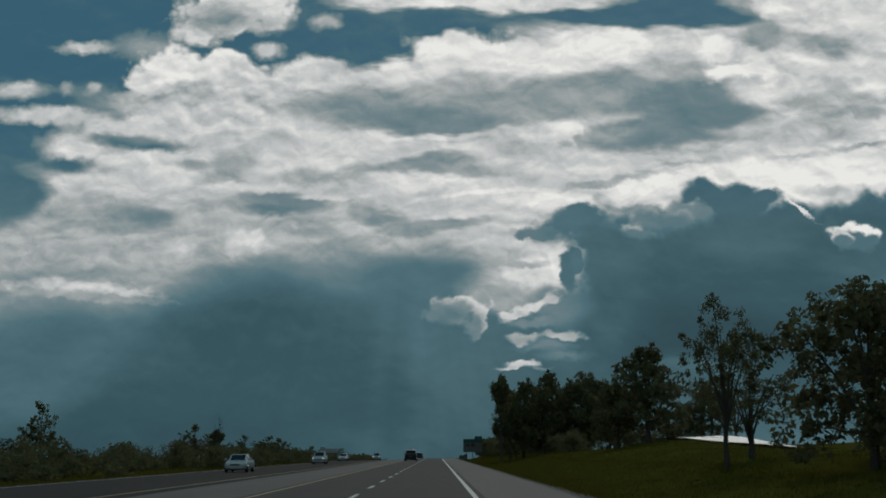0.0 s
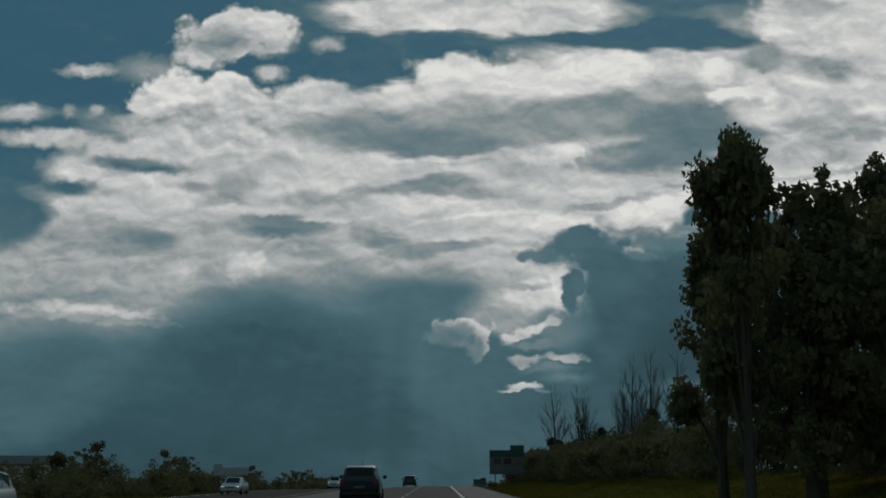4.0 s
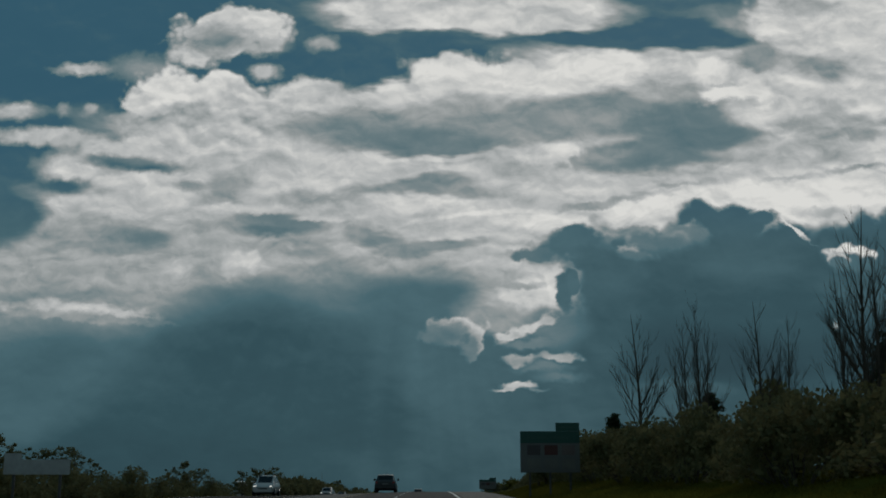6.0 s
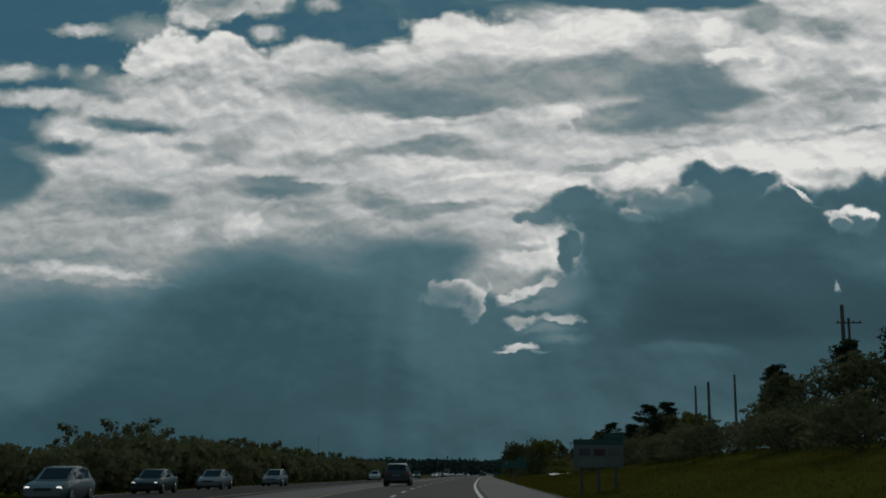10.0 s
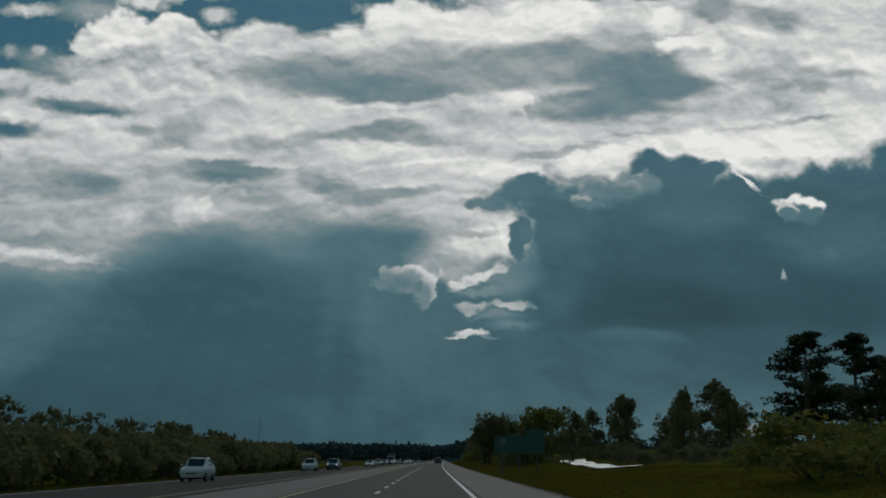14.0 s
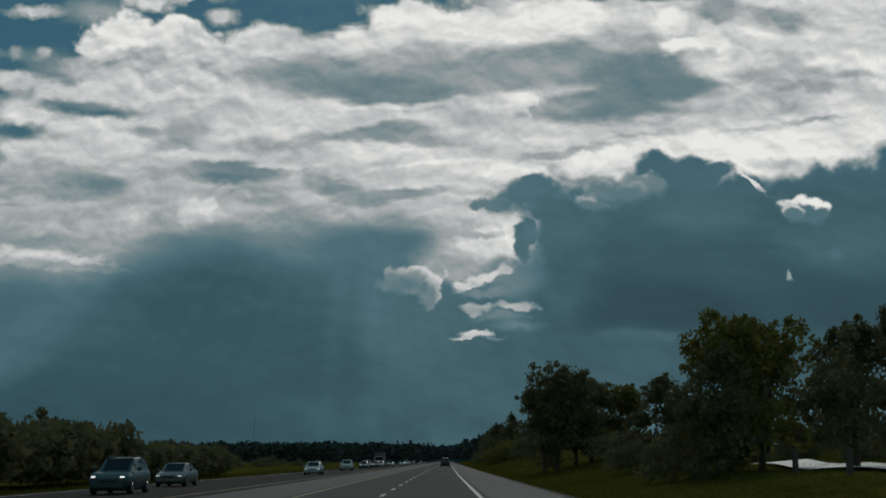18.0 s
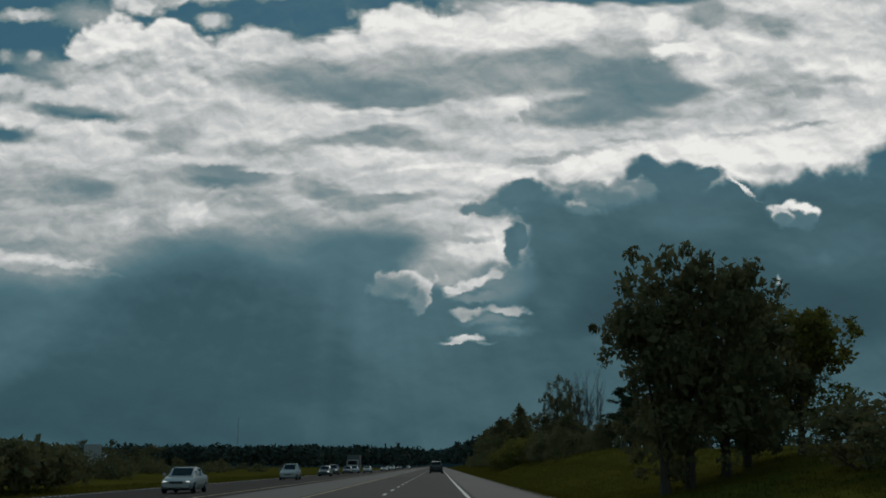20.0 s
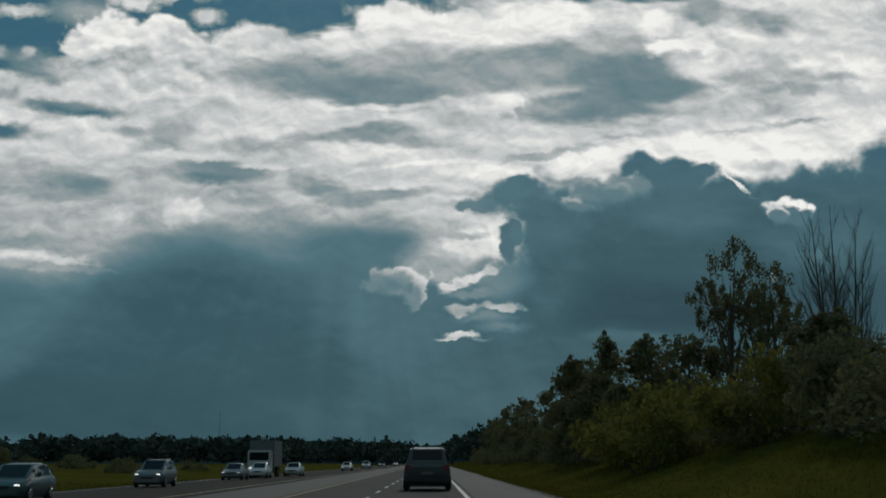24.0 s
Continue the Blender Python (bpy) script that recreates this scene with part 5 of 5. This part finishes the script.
# sky brightness reflected off the road is put into this raised base colour
SIDE_PALE = material("side_road_concrete", (0.75, 0.73, 0.69), 0.35, dark=(0.62, 0.60, 0.57), scale=0.3)
ribbon("side_road", [(566 + 4 * i, 18.2 + 0.010 * i * i) for i in range(26)], 4.2, 0.12, SIDE_PALE, "pale concrete side road behind the verge, sky glare in its colour")
ribbon("side_road_first", [(78 + 3 * i, 24.5 - 0.1 * i) for i in range(15)], 3.6, 0.12, SIDE_PALE, "pale concrete side road among trees")
for s in (604, 612, 620, 628, 636):
    p = tagged(new("guard_post"), "short dark wooden post beside the side road", "post")
    p.matrix_world = place(s, 17.2)
    part("stake", boxed(-0.12, 0.12, -0.12, 0.12, -0.3, 1.1, bevel=0.02), WOOD_POLE, p)


def shed(s, off, length, depth, eaves, ridge, turn, label, windows=0, wall=None, roof=None):
    """A plain building: walls, pitched roof with overhang, door and windows."""
    b = tagged(new("building"), label, "building")
    b.matrix_world = place(s, off, turn)
    bm = boxed(0, length, 0, depth, -1.0, eaves)
    part("wall", bm, wall or WALL_PALE, b)
    for name, x in (("gable", 0.0), ("gable", length - 0.12)):
        v = [(x, 0, eaves), (x, depth, eaves), (x, depth / 2, ridge), (x + 0.12, 0, eaves), (x + 0.12, depth, eaves), (x + 0.12, depth / 2, ridge)]
        piece(name, mesh_of(name, v, [(0, 2, 1), (3, 4, 5), (0, 3, 5, 2), (1, 2, 5, 4), (0, 1, 4, 3)], wall or WALL_PALE), b)
    for sgn in (0, 1):
        y0, y1 = (-0.35, depth / 2) if sgn == 0 else (depth / 2, depth + 0.35)
        za, zb = (eaves - 0.1, ridge + 0.05) if sgn == 0 else (ridge + 0.05, eaves - 0.1)
        v = [(-0.4, y0, za), (length + 0.4, y0, za), (length + 0.4, y1, zb), (-0.4, y1, zb)]
        v += [(x, y, z + 0.12) for x, y, z in v]
        piece("roof", mesh_of("roof", v, [(3, 2, 1, 0), (4, 5, 6, 7), (0, 1, 5, 4), (1, 2, 6, 5), (2, 3, 7, 6), (3, 0, 4, 7)], roof or ROOF_METAL), b)
    for k in range(windows):
        x = length * (k + 0.6) / (windows + 0.2)
        win = part("window", boxed(x, x + 1.1, -0.05, 0.02, eaves * 0.4, eaves * 0.8, bevel=0.02), TRIM, b)
        part("pane", boxed(x + 0.08, x + 1.02, -0.06, -0.052, eaves * 0.4 + 0.08, eaves * 0.8 - 0.08), GLASS, win)
    part("door", boxed(length * 0.06, length * 0.06 + 1.0, -0.05, 0.02, 0, 2.05, bevel=0.02), TRIM, b)
    return b


shed(1050, -150, 34, 14, 2.0, 3.6, 0, "long low farm shed with a bright metal roof", 3)
shed(1075, -128, 14, 10, 2.6, 5.5, 20, "small farm building with a bright metal roof", 2)
shed(520, -58, 9, 8, 5.6, 5.9, 0, "grey flat-fronted building among trees", 3, wall=CONCRETE)
shed(618, -58, 6.5, 6, 4.0, 4.3, 0, "grey low building behind the trees", 2, wall=CONCRETE)
shed(300, -65, 10, 8, 2.9, 4.1, 0, "low dark-roofed building behind the hedge", 2, roof=SIGN_DARK)
shed(690, 58, 12, 9, 3.2, 5.5, 0, "pale house half hidden by trees", 3)
shed(980, -150, 10, 8, 4.5, 7.0, 0, "pale barn by the distant trees", 2)


# ================= vehicles =================
def hull(stations, half, shape):
    """A car's shell: cross-sections along its length. stations: (y, bottom, top, width factor)."""
    verts, faces = [], []
    n = len(shape)
    for y, z0, z1, k in stations:
        for a, b in shape:
            verts.append((a * half * k, y, z0 + (z1 - z0) * b))
    for i in range(len(stations) - 1):
        for j in range(n):
            a, b = i * n + j, i * n + (j + 1) % n
            faces.append((a, a + n, b + n, b))
    faces.append(tuple(range(n)))
    faces.append(tuple(reversed(range(len(verts) - n, len(verts)))))
    return verts, faces


LOWER = [(-0.86, 0.0), (-0.97, 0.25), (-1.0, 0.55), (-0.97, 0.85), (-0.90, 1.0), (0.90, 1.0), (0.97, 0.85), (1.0, 0.55), (0.97, 0.25), (0.86, 0.0)]
UPPER = [(-1.0, 0.0), (-0.93, 0.5), (-0.84, 0.92), (-0.74, 1.0), (0.74, 1.0), (0.84, 0.92), (0.93, 0.5), (1.0, 0.0)]

# rear y = 0, front y = length; belt: height of the window line
BODIES = {
    "saloon": dict(length=4.7, half=0.90, belt=0.92, roof=1.43, lower=[(0.0, 0.40, 0.86, 0.90), (0.12, 0.28, 0.98, 0.97), (0.9, 0.22, 1.0, 1.0), (2.4, 0.20, 0.95, 1.0), (3.6, 0.22, 0.90, 0.99), (4.45, 0.25, 0.76, 0.94), (4.7, 0.36, 0.62, 0.84)],
                   upper=[(0.62, 0.97, 0.98, 0.86), (1.35, 0.93, 1.38, 0.86), (2.0, 0.93, 1.43, 0.87), (2.6, 0.93, 1.40, 0.87), (3.45, 0.90, 0.92, 0.88)], rear=(0.66, 1.34), front=(2.62, 3.42)),
    "hatch": dict(length=4.2, half=0.88, belt=0.95, roof=1.50, lower=[(0.0, 0.40, 0.86, 0.90), (0.1, 0.28, 0.98, 0.97), (0.9, 0.22, 0.99, 1.0), (2.2, 0.20, 0.95, 1.0), (3.2, 0.22, 0.92, 0.99), (3.95, 0.25, 0.80, 0.94), (4.2, 0.36, 0.64, 0.84)],
                  upper=[(0.12, 0.95, 0.98, 0.88), (0.55, 0.94, 1.42, 0.85), (1.3, 0.94, 1.50, 0.86), (2.2, 0.94, 1.45, 0.87), (3.1, 0.92, 0.94, 0.88)], rear=(0.16, 0.53), front=(2.24, 3.06)),
    "suv": dict(length=4.6, half=0.94, belt=1.06, roof=1.72, lower=[(0.0, 0.50, 0.98, 0.90), (0.1, 0.34, 1.08, 0.97), (0.9, 0.28, 1.10, 1.0), (2.4, 0.26, 1.06, 1.0), (3.5, 0.28, 1.04, 0.99), (4.35, 0.30, 0.94, 0.95), (4.6, 0.44, 0.74, 0.86)],
                upper=[(0.10, 1.06, 1.10, 0.90), (0.42, 1.05, 1.62, 0.86), (1.2, 1.05, 1.72, 0.87), (2.4, 1.05, 1.67, 0.87), (3.3, 1.03, 1.05, 0.89)], rear=(0.14, 0.40), front=(2.44, 3.26)),
    "van": dict(length=4.9, half=0.97, belt=1.05, roof=1.78, lower=[(0.0, 0.46, 0.98, 0.92), (0.08, 0.32, 1.08, 0.98), (0.9, 0.24, 1.08, 1.0), (2.6, 0.22, 1.05, 1.0), (3.9, 0.24, 1.00, 0.99), (4.65, 0.26, 0.82, 0.93), (4.9, 0.38, 0.66, 0.82)],
                upper=[(0.08, 1.05, 1.09, 0.92), (0.36, 1.04, 1.70, 0.86), (1.2, 1.04, 1.78, 0.87), (2.8, 1.04, 1.72, 0.87), (4.0, 0.99, 1.01, 0.88)], rear=(0.11, 0.35), front=(2.84, 3.94)),
}


def section_at(rows, y):
    ys = [r[0] for r in rows]
    return [float(np.interp(y, ys, [r[k] for r in rows])) for k in (1, 2, 3)]


def car(style, colour, label, lit=False):
    b = BODIES[style]
    thing = tagged(new("car"), label, "car")
    mat = PAINTS[colour]
    half = b["half"]
    body = piece("body", mesh_of("body", *hull(b["lower"], half, LOWER), mat, True), thing)
    piece("cabin", mesh_of("cabin", *hull(b["upper"], half, UPPER), mat, True), thing)
    # panes lie a little proud of the cabin
    def pane(name, y0, y1, grow):
        v = []
        for y in (y0, y1):
            z0, z1, k = section_at(b["upper"], y)
            out = -0.012 if name == "rear_window" else 0.012
            for x in (-0.70, 0.70):
                v.append((x * half * k, y + out, z1 + 0.012))
        v = v + [(x, y, z - 0.02) for x, y, z in v]
        return piece(name, mesh_of(name, v, [(0, 1, 3, 2), (4, 6, 7, 5), (0, 4, 5, 1), (2, 3, 7, 6), (0, 2, 6, 4), (1, 5, 7, 3)], GLASS), thing, "dark tinted glass")
    pane("rear_window", b["rear"][0] + 0.05, b["rear"][1] - 0.02, 0)
    pane("windscreen", b["front"][0] + 0.03, b["front"][1] - 0.06, 0)
    y_a, y_b = b["upper"][1][0], b["upper"][3][0]
    cuts = [y_a + 0.05, y_a + (y_b - y_a) * 0.42, y_a + (y_b - y_a) * 0.46, y_b + 0.25]
    for side in (-1, 1):
        for y0, y1 in ((cuts[0], cuts[1]), (cuts[2], cuts[3])):
            v = []
            for y in (y0, y1):
                z0, z1, k = section_at(b["upper"], y)
                for f, q in ((0.97, 0.15), (0.87, 0.86)):
                    v.append((side * (f * half * k + 0.008), y, z0 + (z1 - z0) * q))
            v = v + [(x - side * 0.02, y, z) for x, y, z in v]
            piece("side_window", mesh_of("side_window", v, [(0, 1, 3, 2), (4, 6, 7, 5), (0, 4, 5, 1), (2, 3, 7, 6), (0, 2, 6, 4), (1, 5, 7, 3)], GLASS), thing, "dark tinted glass")
        top = b["lower"][1][2]
        part("tail_light", boxed(side * half * 0.80 - 0.11, side * half * 0.80 + 0.11, -0.025, 0.14, top - 0.24, top - 0.02, bevel=0.02), TAIL_RED, thing, "red tail light")
        L = b["length"]
        z = section_at(b["lower"], L - 0.18)[1]
        part("headlight", boxed(side * half * 0.70 - 0.12, side * half * 0.70 + 0.12, L - 0.30, L - 0.03, z - 0.14, z - 0.04, bevel=0.035), HEADLIGHT_ON if lit else LENS, thing, "lit headlight" if lit else "clear headlight")
        zb = b["belt"]
        ym = b["upper"][3][0] + 0.45
        part("mirror", boxed(side * (half + 0.10) - 0.10, side * (half + 0.10) + 0.10, ym, ym + 0.10, zb + 0.02, zb + 0.20, bevel=0.04), TRIM if colour in ("dark", "grey") else mat, thing)
        for yw in (0.82, b["length"] - 0.88):
            bm = bmesh.new()
            bmesh.ops.create_cone(bm, cap_ends=True, segments=22, radius1=0.33, radius2=0.33, depth=0.22, matrix=Matrix.Translation((side * (half - 0.10), yw, 0.33)) @ Matrix.Rotation(math.pi / 2, 4, "Y"))
            bmesh.ops.bevel(bm, geom=[e for e in bm.edges if len(e.link_faces) == 2 and any(len(f.verts) > 4 for f in e.link_faces)], offset=0.04, segments=2, affect="EDGES")
            wheel = part("wheel", bm, RUBBER, thing, "black tyre", True)
            bm = bmesh.new()
            bmesh.ops.create_cone(bm, cap_ends=True, segments=18, radius1=0.21, radius2=0.19, depth=0.03, matrix=Matrix.Translation((side * (half + 0.02), yw, 0.33)) @ Matrix.Rotation(side * math.pi / 2, 4, "Y"))
            part("rim", bm, RIM, wheel, "metal wheel rim")
    L = b["length"]
    part("rear_bumper", boxed(-half * 0.88, half * 0.88, -0.05, 0.18, 0.36, 0.60, bevel=0.05), mat if colour != "grey" else TRIM, thing)
    part("front_bumper", boxed(-half * 0.80, half * 0.80, L - 0.2, L + 0.03, 0.30, 0.52, bevel=0.05), mat, thing)
    part("grille", boxed(-half * 0.42, half * 0.42, L - 0.12, L + 0.015, 0.53, 0.66, bevel=0.02), TRIM, thing)
    part("number_plate", boxed(-0.26, 0.26, -0.035, 0.01, 0.66, 0.78, bevel=0.006), SHADED_WHITE, thing, "plain pale plate")
    part("underside", boxed(-half * 0.8, half * 0.8, 0.25, L - 0.3, 0.18, 0.30), TRIM, thing)
    if colour == "dark":
        piece("antenna", mesh_of("antenna", *tube([(0.1, 0.75, b["roof"] - 0.04), (0.1, 0.62, b["roof"] + 0.22)], [0.012, 0.006], 5), TRIM), thing)
    if style in ("suv", "van") and colour != "dark":
        for side in (-1, 1):
            part("roof_rail", boxed(side * half * 0.60 - 0.025, side * half * 0.60 + 0.025, 0.6, 2.6, b["roof"] - 0.03, b["roof"] + 0.05, bevel=0.015), TRIM, thing)
    return thing


def drive(proto, s, off, oncoming=False, turn=0.0):
    p = on_line(s, off, float(lie(s, off)) + 0.015)
    tilt = math.atan(float(np.interp(s, STATIONS, GRADE)))
    h = math.radians(-heading(s) + turn) + (math.pi if oncoming else 0)
    return Matrix.Translation(p) @ Matrix.Rotation(h, 4, "Z") @ Matrix.Rotation(-tilt if oncoming else tilt, 4, "X")


FLEET = {}


def put_car(style, colour, s, off, oncoming=False, lit=False, label=""):
    key = (style, colour, lit)
    if key not in FLEET:
        FLEET[key] = car(style, colour, label, lit)
        FLEET[key].matrix_world = drive(None, s, off, oncoming)
        ob = FLEET[key]
    else:
        ob = copy_thing(FLEET[key], drive(None, s, off, oncoming))
    if label:
        ob["label"] = label
    tagged(ob, group="oncoming cars" if oncoming else "cars driving ahead")
    return ob


# ahead on this side
put_car("van", "grey", 818.5, -0.05, label="dark grey minivan driving ahead in the lane")
put_car("suv", "dark", 185.0, -3.65, label="dark estate car with a pale roof edge in the overtaking lane")
put_car("hatch", "dark", 293, -3.9, label="dark hatchback driving in the overtaking lane")
put_car("hatch", "dark", 401, -3.8, label="dark hatchback driving in the overtaking lane")
put_car("suv", "dark", 1010, -0.4, label="dark car far ahead on the road")
# oncoming
for style, colour, s, off, lit in (("saloon", "white", 102, -15.6, False), ("suv", "white", 172, -15.8, True), ("saloon", "white", 236, -17.4, True), ("suv", "white", 300, -14.2, True),
                                   ("hatch", "silver", 372, -15.6, True), ("saloon", "dark", 396, -17.8, True), ("saloon", "silver", 412, -17.6, False), ("hatch", "silver", 432, -16.6, False),
                                   ("suv", "white", 541, -17.2, False), ("suv", "white", 618, -16.8, False), ("saloon", "silver", 655, -16.4, True),
                                   ("suv", "teal", 637, -15.2, True), ("saloon", "white", 712, -14.0, True), ("suv", "white", 775, -15.6, False), ("hatch", "teal", 818, -15.8, True),
                                   ("suv", "silver", 848, -17.2, True), ("saloon", "silver", 878, -17.0, True), ("hatch", "white", 889, -16.4, False), ("saloon", "white", 902, -14.6, False),
                                   ("saloon", "white", 980, -14.4, True), ("suv", "white", 1050, -15.0, True), ("saloon", "silver", 1150, -15.6, True), ("saloon", "white", 1250, -14.4, True)):
    words = {"white": "white", "silver": "silver", "dark": "dark", "teal": "dark teal"}[colour] + " oncoming " + {"saloon": "saloon car", "suv": "sport utility car", "hatch": "hatchback car"}[style]
    put_car(style, colour, s, off, True, lit, words + (" with headlights on" if lit else " on the far lanes"))


def truck(s, off, label):
    t = tagged(new("truck"), label, "truck")
    part("cargo_box", boxed(-1.25, 1.25, 0, 6.5, 1.1, 3.7, bevel=0.04), SHADED_WHITE, t, "white box body")
    part("cab", boxed(-1.15, 1.15, 6.7, 8.6, 0.6, 2.7, bevel=0.12), PAINTS["white"], t)
    part("windscreen", boxed(-0.95, 0.95, 8.58, 8.63, 1.7, 2.5, bevel=0.02), GLASS, t)
    part("chassis", boxed(-0.5, 0.5, 0.1, 8.4, 0.55, 1.08), TRIM, t)
    part("bumper", boxed(-1.15, 1.15, 8.5, 8.75, 0.45, 0.75, bevel=0.04), TRIM, t)
    for side in (-1, 1):
        part("headlight", boxed(side * 0.85 - 0.15, side * 0.85 + 0.15, 8.55, 8.66, 0.85, 1.05, bevel=0.02), HEADLIGHT_ON, t, "lit headlight")
        for y in (1.4, 2.5, 7.4):
            bm = bmesh.new()
            bmesh.ops.create_cone(bm, cap_ends=True, segments=20, radius1=0.5, radius2=0.5, depth=0.3, matrix=Matrix.Translation((side * 1.0, y, 0.5)) @ Matrix.Rotation(math.pi / 2, 4, "Y"))
            part("wheel", bm, RUBBER, t)
    t.matrix_world = drive(None, s, off, True)
    return t


truck(900, -17.2, "pale box truck with headlights coming the other way")
